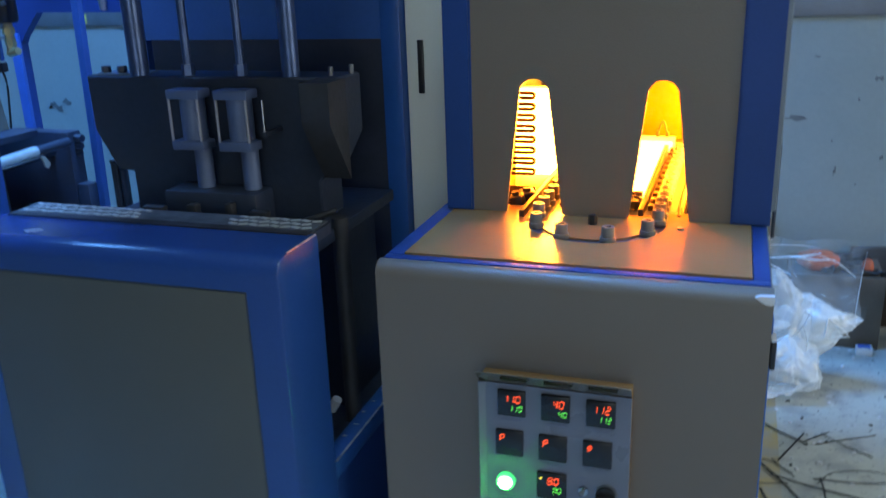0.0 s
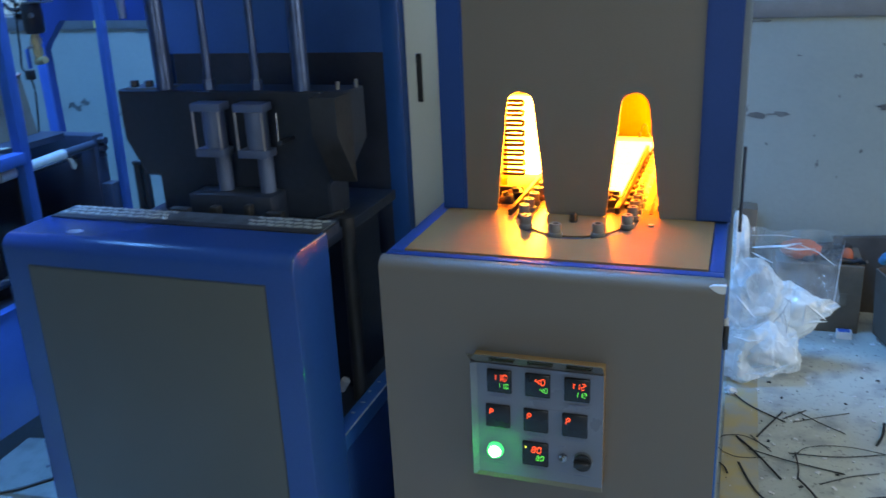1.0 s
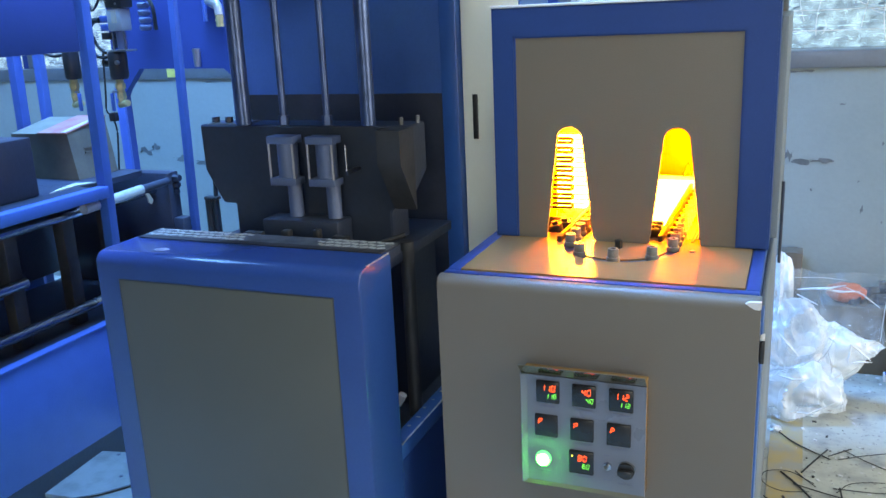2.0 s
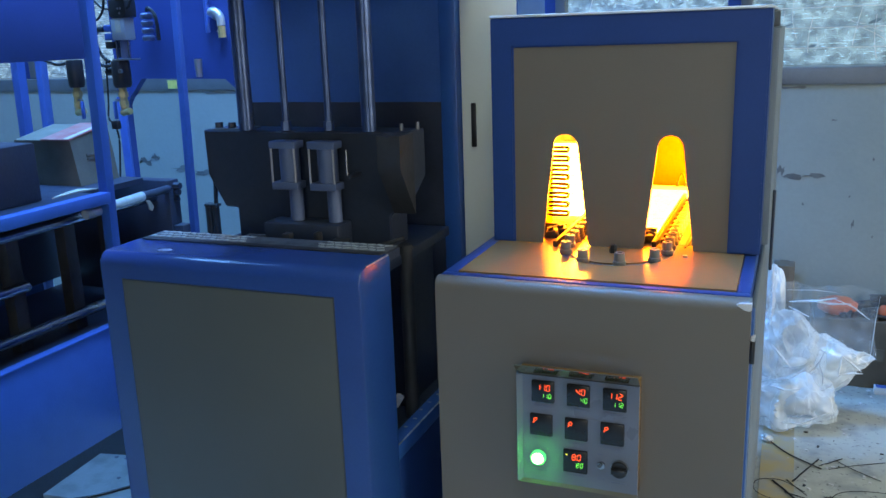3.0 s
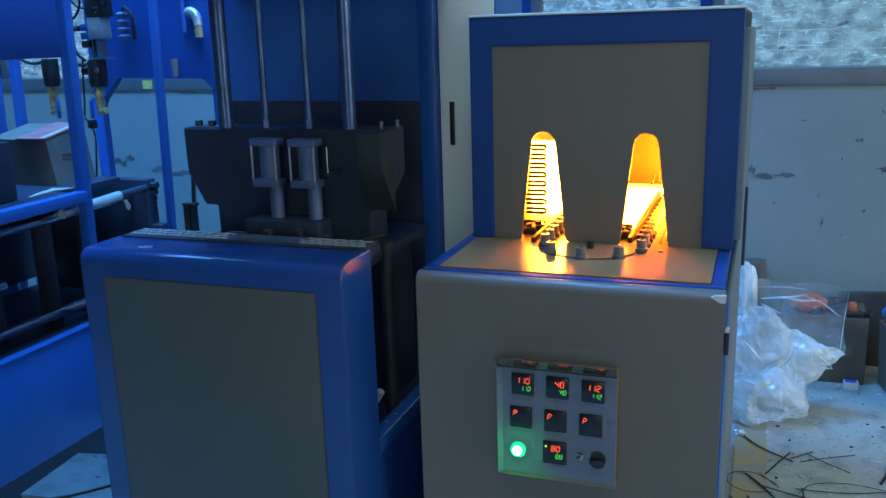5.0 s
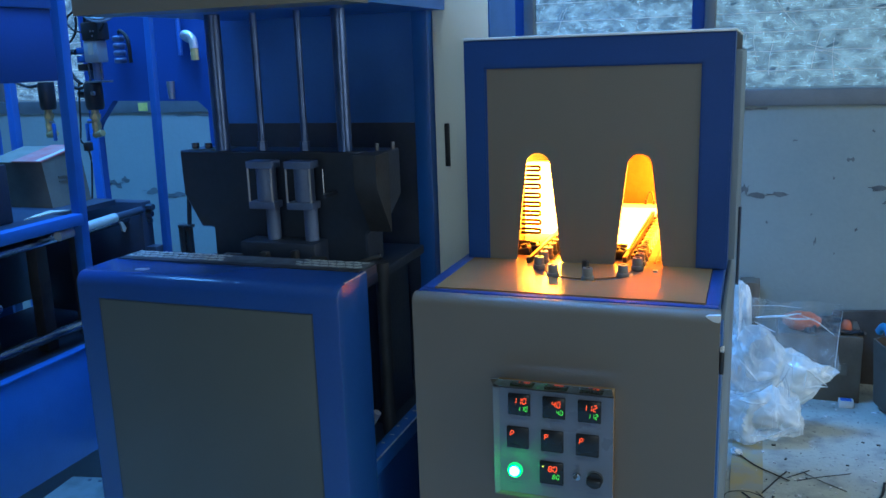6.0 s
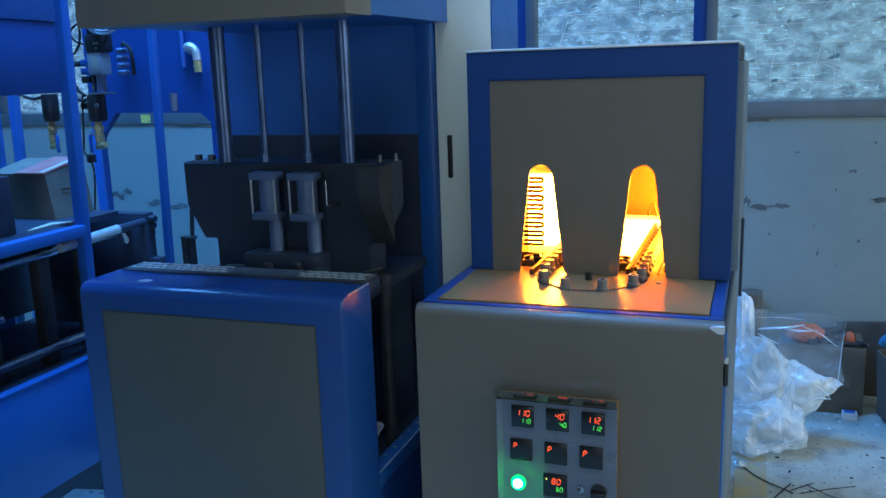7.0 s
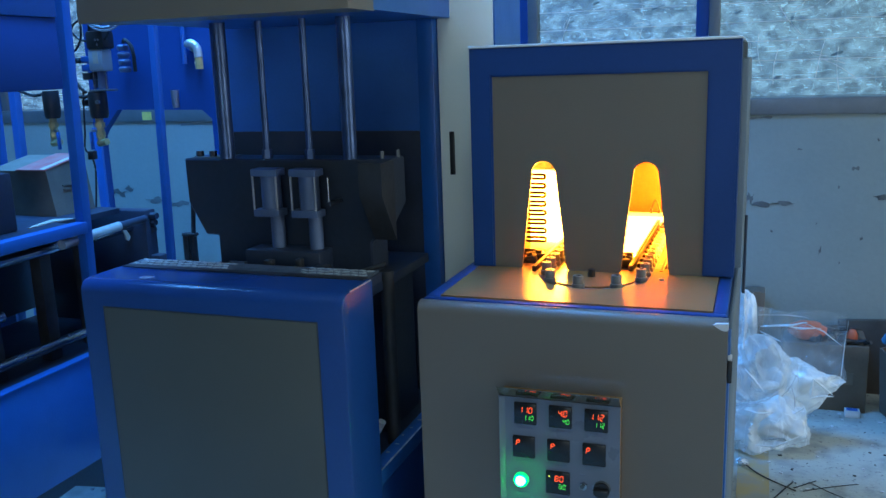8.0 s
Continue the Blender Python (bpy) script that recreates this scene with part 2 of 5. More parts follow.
def clear_sheet(name, low, high, rough, color, fold=0.0):
    """Thin crumpled polythene: see-through, milky where it doubles, crease highlights put in as white lines."""
    m, nt, p = nodes(name)
    tc = nt.nodes.new("ShaderNodeTexCoord")
    n = nt.nodes.new("ShaderNodeTexNoise")
    n.inputs["Scale"].default_value, n.inputs["Detail"].default_value, n.inputs["Distortion"].default_value = 6, 3, 0.5
    nt.links.new(tc.outputs["Object"], n.inputs["Vector"])
    r = nt.nodes.new("ShaderNodeMapRange")
    r.inputs["From Min"].default_value, r.inputs["From Max"].default_value = 0.42, 0.58
    r.inputs["To Min"].default_value, r.inputs["To Max"].default_value = low, high
    nt.links.new(n.outputs["Fac"], r.inputs["Value"])
    warp = nt.nodes.new("ShaderNodeMix")
    warp.data_type = "VECTOR"
    warp.inputs["Factor"].default_value = 0.12
    nt.links.new(tc.outputs["Object"], warp.inputs["A"])
    nt.links.new(n.outputs["Color"], warp.inputs["B"])
    height = crease = None

    def total(one, other):
        both = nt.nodes.new("ShaderNodeMath")
        nt.links.new(one, both.inputs[0])
        nt.links.new(other, both.inputs[1])
        return both.outputs[0]

    for sc, wide in ((4.0, 0.020), (10.5, 0.020)):
        mp = nt.nodes.new("ShaderNodeMapping")
        mp.inputs["Scale"].default_value = (1.7, 1.0, 0.55)
        mp.inputs["Rotation"].default_value = (0.2, 0.75, 0.1)
        nt.links.new(warp.outputs["Result"], mp.inputs["Vector"])
        v = nt.nodes.new("ShaderNodeTexVoronoi")
        v.feature = "DISTANCE_TO_EDGE"
        v.inputs["Scale"].default_value = sc
        nt.links.new(mp.outputs["Vector"], v.inputs["Vector"])
        k = nt.nodes.new("ShaderNodeMapRange")
        k.inputs["From Min"].default_value, k.inputs["From Max"].default_value = 0.0, wide
        k.inputs["To Min"].default_value, k.inputs["To Max"].default_value = 0.35, 0.0
        nt.links.new(v.outputs["Distance"], k.inputs["Value"])
        height = v.outputs["Distance"] if height is None else total(height, v.outputs["Distance"])
        crease = k.outputs["Result"] if crease is None else total(crease, k.outputs["Result"])
    ad = nt.nodes.new("ShaderNodeMath")
    ad.use_clamp = True
    mask = nt.nodes.new("ShaderNodeMath")
    mask.operation = "MULTIPLY"
    nt.links.new(crease, mask.inputs[0])
    if fold:
        mask.inputs[1].default_value = fold
    else:
        nt.links.new(r.outputs["Result"], mask.inputs[1])
    nt.links.new(r.outputs["Result"], ad.inputs[0])
    nt.links.new(mask.outputs[0], ad.inputs[1])
    clear = nt.nodes.new("ShaderNodeBsdfTransparent")
    mix = nt.nodes.new("ShaderNodeMixShader")
    nt.links.new(ad.outputs[0], mix.inputs["Fac"])
    nt.links.new(clear.outputs[0], mix.inputs[1])
    p.inputs["Base Color"].default_value = (*color, 1)
    p.inputs["Roughness"].default_value = rough
    p.inputs["Specular IOR Level"].default_value = 1.0
    p.inputs["Coat Weight"].default_value, p.inputs["Coat Roughness"].default_value = 1.0, 0.10
    b = nt.nodes.new("ShaderNodeBump")
    b.inputs["Strength"].default_value, b.inputs["Distance"].default_value = 0.5, 0.03
    nt.links.new(height, b.inputs["Height"])
    nt.links.new(b.outputs["Normal"], p.inputs["Normal"])
    nt.links.new(b.outputs["Normal"], p.inputs["Coat Normal"])
    glowing = nt.nodes.new("ShaderNodeBsdfTranslucent")
    glowing.inputs["Color"].default_value = (*color, 1)
    two = nt.nodes.new("ShaderNodeMixShader")
    two.inputs["Fac"].default_value = 0.35
    nt.links.new(p.outputs[0], two.inputs[1])
    nt.links.new(glowing.outputs[0], two.inputs[2])
    nt.links.new(two.outputs[0], mix.inputs[2])
    nt.links.new(mix.outputs[0], nt.nodes["Material Output"].inputs["Surface"])
    return m


CONCRETE = concrete()
LINE = worn_line()
FILM = pane_film()
POLY = clear_sheet("milky_polythene", 0.42, 0.92, 0.16, (0.90, 0.96, 0.97))
POLY_THIN = clear_sheet("thin_clear_polythene", 0.10, 0.26, 0.14, (0.82, 0.90, 0.93), 0.22)
# milky film for ridges that stand for bright crease highlights
POLY_FOLD = clear_sheet("polythene_highlight_fold", 0.55, 0.85, 0.12, (0.92, 0.97, 0.98))
PLASTER = mat("stained_plaster", (0.250, 0.30, 0.288), 0.8, 0, 0.12, 1.6, 60, 0.25, tint=(0.185, 0.235, 0.235))
PLASTER_BARE = mat("bare_render_patch", (0.13, 0.145, 0.15), 0.9, 0, 0.2, 12, 60, 0.4)
CEIL = mat("grey_sheet_roof", (0.40, 0.42, 0.43), 0.7, 0, 0.12, 2, 60, 0.1)

# ---- shape helpers ----


def box(bm, x0, x1, y0, y1, z0, z1, bevel=0.0, segs=2, turn=None):
    r = bmesh.ops.create_cube(bm, size=1)
    vs = r["verts"]
    bmesh.ops.scale(bm, vec=(x1 - x0, y1 - y0, z1 - z0), verts=vs)
    if bevel:
        es = list({e for v in vs for e in v.link_edges})
        r = bmesh.ops.bevel(bm, geom=es, offset=bevel, segments=segs, affect="EDGES", profile=0.5)
        vs = list({v for f in r["faces"] for v in f.verts} | {v for v in vs if v.is_valid})
    m = Matrix.Translation(((x0 + x1) / 2, (y0 + y1) / 2, (z0 + z1) / 2))
    if turn:
        m = m @ turn
    bmesh.ops.transform(bm, matrix=m, verts=vs)
    return bm


def rod(bm, a, b, r, r2=None, n=20):
    a, b = Vector(a), Vector(b)
    d = b - a
    q = d.to_track_quat("Z", "Y").to_matrix().to_4x4()
    bmesh.ops.create_cone(bm, cap_ends=True, segments=n, radius1=r, radius2=r if r2 is None else r2, depth=d.length, matrix=Matrix.Translation((a + b) / 2) @ q)
    return bm


def lathe(bm, profile, at=(0, 0, 0), n=24):
    """Turn (radius, height) pairs about z."""
    rings = []
    for r, z in profile:
        rings.append([bm.verts.new((at[0] + r * math.cos(2 * math.pi * i / n), at[1] + r * math.sin(2 * math.pi * i / n), at[2] + z)) for i in range(n)])
    for p, q in zip(rings, rings[1:]):
        for i in range(n):
            bm.faces.new((p[i], p[(i + 1) % n], q[(i + 1) % n], q[i]))
    return bm


def slab(bm, outline, axis, lo, hi):
    """A plate with that outline: axis 'y' takes (x, z) pairs, 'z' (x, y), 'x' (y, z)."""
    def v(p, h):
        return {"y": (p[0], h, p[1]), "z": (p[0], p[1], h), "x": (h, p[0], p[1])}[axis]
    a = [bm.verts.new(v(p, lo)) for p in outline]
    b = [bm.verts.new(v(p, hi)) for p in outline]
    bm.faces.new(a)
    bm.faces.new(b[::-1])
    for i in range(len(a)):
        j = (i + 1) % len(a)
        bm.faces.new((a[i], b[i], b[j], a[j]))
    bmesh.ops.recalc_face_normals(bm, faces=bm.faces[:])
    return bm


def tube(bm, pts, r, n=8):
    """A cable or wire through points, smoothed by Catmull-Rom."""
    P = [Vector(p) for p in pts]
    P = [P[0] * 2 - P[1]] + P + [P[-1] * 2 - P[-2]]
    line = []
    for i in range(1, len(P) - 2):
        for k in range(6):
            t = k / 6
            a, b, c, d = P[i - 1:i + 3]
            line.append(0.5 * (2 * b + (c - a) * t + (2 * a - 5 * b + 4 * c - d) * t * t + (3 * b - a - 3 * c + d) * t ** 3))
    line.append(P[-2])
    rings = []
    for i, p in enumerate(line):
        d = (line[min(i + 1, len(line) - 1)] - line[max(i - 1, 0)]).normalized()
        q = d.to_track_quat("Z", "Y")
        rings.append([bm.verts.new(p + q @ Vector((r * math.cos(2 * math.pi * k / n), r * math.sin(2 * math.pi * k / n), 0))) for k in range(n)])
    for p, q in zip(rings, rings[1:]):
        for k in range(n):
            bm.faces.new((p[k], p[(k + 1) % n], q[(k + 1) % n], q[k]))
    bm.faces.new(rings[0][::-1])
    bm.faces.new(rings[-1])
    return bm


def finish(bm, name, material, smooth=True, sharp=38):
    me = bpy.data.meshes.new(name)
    bmesh.ops.recalc_face_normals(bm, faces=bm.faces[:])
    bm.to_mesh(me)
    bm.free()
    me.materials.append(material)
    if smooth:
        for p in me.polygons:
            p.use_smooth = True
        me.set_sharp_from_angle(angle=radians(sharp))
    return me


def part(name, bm, material, parent, label="", smooth=True, sharp=38):
    ob = new(name, finish(bm, name, material, smooth, sharp))
    ob.parent = parent
    if parent is not None and parent.parent is None and parent.type == "EMPTY":
        ob.matrix_parent_inverse = parent.matrix_world.inverted()
    if label:
        tagged(ob, label)
    return ob


def thing(name, label, category, at=(0, 0, 0), group=""):
    ob = new(name)
    ob.empty_display_size = 0.1
    ob.location = at
    bpy.context.view_layer.update()
    return tagged(ob, label, category, group)


def solo(name, bm, material, label, category, group="", kind="", smooth=True):
    ob = new(name, finish(bm, name, material, smooth))
    return tagged(ob, label, category, group, kind)


def B(*a, **k):
    return box(bmesh.new(), *a, **k)


# ---- the room ----
W, E, S, N, TOP = -6.0, 4.0, -5.0, 3.642, 4.4
solo("floor", B(W, E, S, N, -0.15, 0), CONCRETE, "worn grey concrete workshop floor with grit and stains", "floor", kind="structure", smooth=False)
solo("painted_line", B(0.205, 0.312, -1.0, 3.3, 0.0, 0.0025), LINE, "worn yellow painted safety line on concrete", "floor marking", kind="structure", smooth=False)
sb_ = bmesh.new()
box(sb_, W, -0.05, S - 0.2, S, 0, TOP)
box(sb_, 2.85, E, S - 0.2, S, 0, TOP)
box(sb_, -0.05, 2.85, S - 0.2, S, 2.75, TOP)
solo("wall_south", sb_, PLASTER, "stained pale plaster wall, unseen, opened for the south fill", "wall", kind="structure", smooth=False)
solo("wall_west", B(W - 0.2, W, S, N, 0, TOP), PLASTER, "stained pale plaster workshop wall", "wall", kind="structure", smooth=False)
eb = bmesh.new()
box(eb, E, E + 0.2, S, -0.85, 0, TOP)
box(eb, E, E + 0.2, 3.3, N, 0, TOP)
box(eb, E, E + 0.2, -0.85, 3.3, 3.3, TOP)
solo("wall_east", eb, PLASTER, "pale plaster wall with a wide open doorway", "wall", kind="structure", smooth=False)
solo("ceiling", B(W, E, S, N, TOP, TOP + 0.15), CEIL, "grey sheet workshop ceiling", "ceiling", kind="structure", smooth=False)

SILL = 1.277
HEAD = 3.0
nb = bmesh.new()
box(nb, W, E, N, N + 0.24, 0, SILL - 0.07)
box(nb, W, E, N, N + 0.24, HEAD, TOP)
north = solo("wall_north", nb, PLASTER, "stained pale grey plaster wall below a row of windows", "wall", kind="structure", smooth=False)
part("sill_band", B(W, E, N - 0.012, N + 0.24, SILL - 0.07, SILL, bevel=0.006), SEAM, north, "grey window sill band")


def patch(x, z, w, h, seed):
    """A shallow chip in the plaster with a ragged outline."""
    r = random.Random(seed)
    bm = bmesh.new()
    n = 22
    pts = []
    for i in range(n):
        a = 2 * math.pi * i / n
        k = 0.55 + 0.6 * r.random()
        pts.append((x + w * 0.5 * k * math.cos(a), z + h * 0.5 * k * math.sin(a) + 0.25 * h * math.sin(3 * a + seed)))
    slab(bm, pts, "y", N - 0.0025, N + 0.002)
    part("bare_patch", bm, PLASTER_BARE, north, "flaked plaster patch", smooth=False)


patch(0.205, 0.845, 0.035, 0.045, 1)
patch(0.262, 0.818, 0.11, 0.022, 2)
patch(0.345, 0.826, 0.10, 0.018, 3)
patch(0.74, 0.86, 0.12, 0.018, 4)
patch(0.50, 0.62, 0.012, 0.03, 5)
patch(0.62, 0.98, 0.03, 0.02, 6)
patch(-3.20, 0.805, 0.11, 0.040, 8)
patch(-3.13, 0.83, 0.07, 0.03, 9)
patch(-2.95, 0.768, 0.13, 0.03, 10)
patch(-2.80, 0.752, 0.15, 0.03, 11)
patch(0.23, 1.195, 0.12, 0.012, 12)
patch(-2.6, 1.19, 0.4, 0.014, 13)
for k, (x, z, w, h) in enumerate(((0.78, 0.80, 0.05, 0.030), (0.30, 0.70, 0.012, 0.010), (0.56, 0.90, 0.010, 0.012), (0.48, 0.74, 0.010, 0.008), (0.66, 0.68, 0.012, 0.016), (0.86, 0.95, 0.016, 0.010), (0.40, 1.06, 0.020, 0.008), (0.70, 1.10, 0.014, 0.010), (0.92, 0.66, 0.010, 0.018), (0.58, 0.57, 0.008, 0.010))):
    patch(x, z, w, h, 20 + k)

win = tagged(new("window_1"), "long row of dirty filmed windows in grey frames", "window", kind="structure")
step = 0.81
for i in range(-6, 6):
    x = -0.021 + i * step
    if not W + 0.2 < x < E - 0.2:
        continue
    part("window_frame", B(x + 0.027, x + 0.074, N + 0.05, N + 0.12, SILL, HEAD, bevel=0.006), SEAM, win)
    part("mullion", B(x - 0.027, x + 0.0265, N + 0.065, N + 0.11, SILL, HEAD, bevel=0.004), BLUE, win, "blue mullion between panes")
    if x + step < E - 0.1:
        pane = part("pane", B(x + 0.0745, x + step - 0.0275, N + 0.08, N + 0.086, SILL + 0.004, HEAD), FILM, win, "dirty scratched filmed glass pane", smooth=False)
        pane.visible_shadow = False
        for k in range(6):
            z = SILL + 0.075 + 0.082 * k
            part("film_seam", B(x + 0.078, x + step - 0.031, N + 0.0775, N + 0.0795, z, z + 0.0025), WHITECARD, win, "pale seam in window film", smooth=False)
rs = random.Random(21)
for i in (-2, -1, 0, 1):
    x0, x1 = -0.021 + i * step + 0.09, -0.021 + (i + 1) * step - 0.05
    for k in range(16):
        x, z, a, ln = rs.uniform(x0 + 0.1, x1 - 0.1), SILL + rs.uniform(0.03, 0.5), rs.gauss(0.0, 0.5) if k % 3 else rs.uniform(1.2, 1.9), rs.uniform(0.02, 0.09)
        bend = rs.uniform(-0.01, 0.01)
        pts = [(x + ln * u * math.cos(a) - bend * (1 - u * u) * math.sin(a), N + 0.0788, z + ln * u * math.sin(a) + bend * (1 - u * u) * math.cos(a)) for u in (-1, -0.4, 0.2, 1)]
        part("film_scratch", tube(bmesh.new(), pts, rs.uniform(0.0006, 0.0014), 5), WHITECARD, win, "white scratch in window film")
    for k in range(9):
        x, z, w, h = rs.uniform(x0, x1), SILL + rs.uniform(0.03, 0.5), rs.uniform(0.008, 0.045), rs.uniform(0.003, 0.012)
        pts = [(x + w * rs.uniform(0.4, 1) * math.cos(q * 0.628), z + h * rs.uniform(0.4, 1) * math.sin(q * 0.628) + 0.25 * w * math.cos(q * 0.628)) for q in range(10)]
        part("film_smudge", slab(bmesh.new(), pts, "y", N + 0.0785, N + 0.0795), SMUDGE, win, "dark torn spot in window film", smooth=False)
part("sill_sticker", B(-2.978, -2.918, N - 0.0145, N - 0.0125, 1.217, 1.262), YELLOW, north, "yellow sticker on the sill", smooth=False)
solo("backdrop", B(W, E, N + 0.6, N + 0.62, 0.6, 3.6), BACKDROP, "hazy daylight outside the windows", "sky", kind="structure", smooth=False)

# ---- preform heater ----
heater = thing("preform_heater", "cream and blue preform heating machine with glowing oven", "machine", (-0.12, 1.7, 0))
HX0, HX1, FY, DZ, HY = -0.447, 0.187, 1.295, 0.968, 1.632


def round_front(bm, x0, x1, y0, y1, z0, z1, r, n=8):
    """A case whose top front edge is rounded with radius r."""
    pts = [(y1, z0), (y0, z0)]
    for i in range(n + 1):
        a = math.pi / 2 * i / n
        pts.append((y0 + r - r * math.cos(a), z1 - r + r * math.sin(a)))
    pts.append((y1, z1))
    return slab(bm, pts, "x", x0, x1)


PX0, PX1, PZ0, PZ1 = -0.258, -0.009, 0.547, 0.797
fb = bmesh.new()
round_front(fb, HX0, HX1, FY, FY + 0.027, 0.06, DZ, 0.022)
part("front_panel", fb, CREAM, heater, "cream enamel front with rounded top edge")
part("body", B(HX0 + 0.004, HX1 - 0.006, FY + 0.0275, 2.6, 0.06, 0.820), BLUE, heater, "blue enamel case")
part("case_side", B(HX0 + 0.004, -0.401, 1.701, 2.6, 0.8205, DZ - 0.002), BLUE, heater)
part("case_side", B(0.166, HX1 - 0.006, 1.701, 2.6, 0.8205, DZ - 0.002), BLUE, heater)
part("case_side", B(HX0 + 0.004, -0.413, FY + 0.0275, 1.70, 0.8205, DZ - 0.031), BLUE, heater)
part("case_side", B(0.158, HX1 - 0.006, FY + 0.0275, 1.70, 0.8205, DZ - 0.031), BLUE, heater)
part("case_back", B(-0.400, 0.165, 2.46, 2.6, 0.8205, DZ - 0.002), BLUE, heater)
part("plinth", B(HX0 + 0.03, HX1 - 0.03, FY + 0.04, 2.57, 0.0, 0.06), BLACK, heater)
part("side_edge", B(HX1 - 0.0055, HX1 + 0.004, FY + 0.0275, 1.4195, 0.10, DZ - 0.05, bevel=0.002), BLUE_LIT, heater, "blue edge of the case in the lit enamel tone")
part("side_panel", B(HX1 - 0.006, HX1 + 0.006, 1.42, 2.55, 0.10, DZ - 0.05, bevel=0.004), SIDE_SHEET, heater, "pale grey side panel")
lb = box(bmesh.new(), HX1 + 0.001, HX1 + 0.010, 1.30, 1.33, 0.842, 0.888, bevel=0.003)
part("chipped_corner", slab(bmesh.new(), [(0.160, DZ - 0.0085), (0.166, DZ - 0.0055), (0.1876, DZ - 0.0045), (0.1880, DZ - 0.0165), (0.184, DZ - 0.0195), (0.176, DZ - 0.0185), (0.167, DZ - 0.0135)], "y", FY - 0.0008, FY + 0.012), WHITECARD, heater, "bare white chip on the front corner")
part("latch", lb, PLASTIC, heater, "black door latch")
part("latch_cap", B(HX1 + 0.001, HX1 + 0.009, 1.30, 1.33, 0.8885, 0.8925, bevel=0.001), WHITECARD, heater, "white cap of the latch")
# blue rim round the deck
rb = bmesh.new()
box(rb, HX0 + 0.004, HX1 - 0.004, FY + 0.0275, 1.344, DZ - 0.03, DZ + 0.002, bevel=0.003)
part("deck_rim", rb, BLUE, heater, "blue rim of the deck")
part("deck_rim", B(HX0 + 0.004, -0.412, 1.345, 1.70, DZ - 0.03, DZ + 0.002, bevel=0.003), BLUE, heater)
part("deck_rim", B(0.157, HX1 - 0.004, 1.345, 1.70, DZ - 0.03, DZ + 0.002, bevel=0.003), BLUE, heater)

CX, CY, CR = -0.121, 1.593, 0.113
R_OUT, R_IN = CR + 0.016, CR - 0.010
outer = [(-0.411, 1.346), (0.156, 1.346), (0.156, 1.68), (CX + R_OUT, 1.68)]
outer += [(CX + R_OUT * math.cos(a), CY - R_OUT * math.sin(a)) for a in [math.pi * i / 36 for i in range(37)]]
outer += [(CX - R_OUT, 1.68), (-0.411, 1.68)]
# deck and island carry the orange glow of the mouths as paint colour
part("deck", slab(bmesh.new(), outer, "z", DZ - 0.004, DZ + 0.0045), CREAM_GLOW, heater, "cream deck plate with a curved slot", smooth=False)
inner = [(CX + R_IN * math.cos(a), CY - R_IN * math.sin(a)) for a in [math.pi * i / 36 for i in range(37)]]
inner = [(CX + R_IN, 1.66)] + inner + [(CX - R_IN, 1.66)]
part("deck_island", slab(bmesh.new(), inner, "z", DZ - 0.006, DZ + 0.0025), CREAM_GLOW, heater, "half-round cream plate inside the slot", smooth=False)
part("slot_bed", B(-0.30, 0.06, 1.42, 1.70, DZ - 0.003, DZ - 0.0005), BLACK, heater, smooth=False)
kb = bmesh.new()
lathe(kb, [(0.0, 0.018), (0.007, 0.018), (0.0085, 0.015), (0.0085, 0.0), (0.011, 0.0)], (-0.125, 1.584, DZ + 0.0025), 6)
part("bolt", kb, RUBBER, heater, "dark hexagon bolt")
part("bolt", rod(bmesh.new(), (0.035, 1.575, DZ + 0.004), (0.035, 1.575, DZ + 0.008), 0.006, n=12), STEEL, heater)

# hood front with two arched mouths
HZ0, HZ1 = 0.9729, 1.496
IX0, IX1, IZ1 = -0.369, 0.119, 1.430


def arch(x0, x1, top, shoulder_l, shoulder_r, zs):
    """Up one side of a mouth and down the other."""
    pts = [(x0, HZ0)]
    cx, rr = (shoulder_l + shoulder_r) / 2, (shoulder_r - shoulder_l) / 2
    for i in range(13):
        a = math.pi - math.pi * i / 12
        pts.append((cx + rr * math.cos(a), zs + (top - zs) * math.sin(a)))
    return pts + [(x1, HZ0)]


ARCH_L = arch(-0.302, -0.192, 1.233, -0.276, -0.219, 1.204)
ARCH_R = arch(-0.065, 0.046, 1.232, -0.038, 0.018, 1.203)
face = [(IX0, HZ0)] + ARCH_L + ARCH_R + [(IX1, HZ0), (IX1, IZ1), (IX0, IZ1)]
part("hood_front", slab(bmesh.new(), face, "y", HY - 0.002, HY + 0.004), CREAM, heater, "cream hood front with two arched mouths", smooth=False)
part("hood_skirt", B(-0.188, -0.069, HY - 0.0015, HY + 0.003, DZ + 0.0028, HZ0 - 0.0003), CREAM, heater, smooth=False)
hf = slab(bmesh.new(), [(-0.424, HZ0), (IX0, HZ0), (IX0, IZ1), (IX1, IZ1), (IX1, HZ0), (HX1, HZ0), (HX1, HZ1), (-0.424, HZ1)], "y", HY - 0.008, HY + 0.10)
bmesh.ops.bevel(hf, geom=[e for e in hf.edges if all(v.co.y < HY for v in e.verts)], offset=0.004, segments=2, affect="EDGES")
part("hood_frame", hf, BLUE, heater, "blue hood frame round the cream front")
part("hood_lid", B(-0.426, HX1 + 0.002, HY - 0.008, 2.55, HZ1 + 0.0005, HZ1 + 0.007, bevel=0.003), LID, heater, "hood lid, paled for its edge highlight")
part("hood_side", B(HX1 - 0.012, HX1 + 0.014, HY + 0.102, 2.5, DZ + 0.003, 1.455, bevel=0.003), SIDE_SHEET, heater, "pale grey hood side")
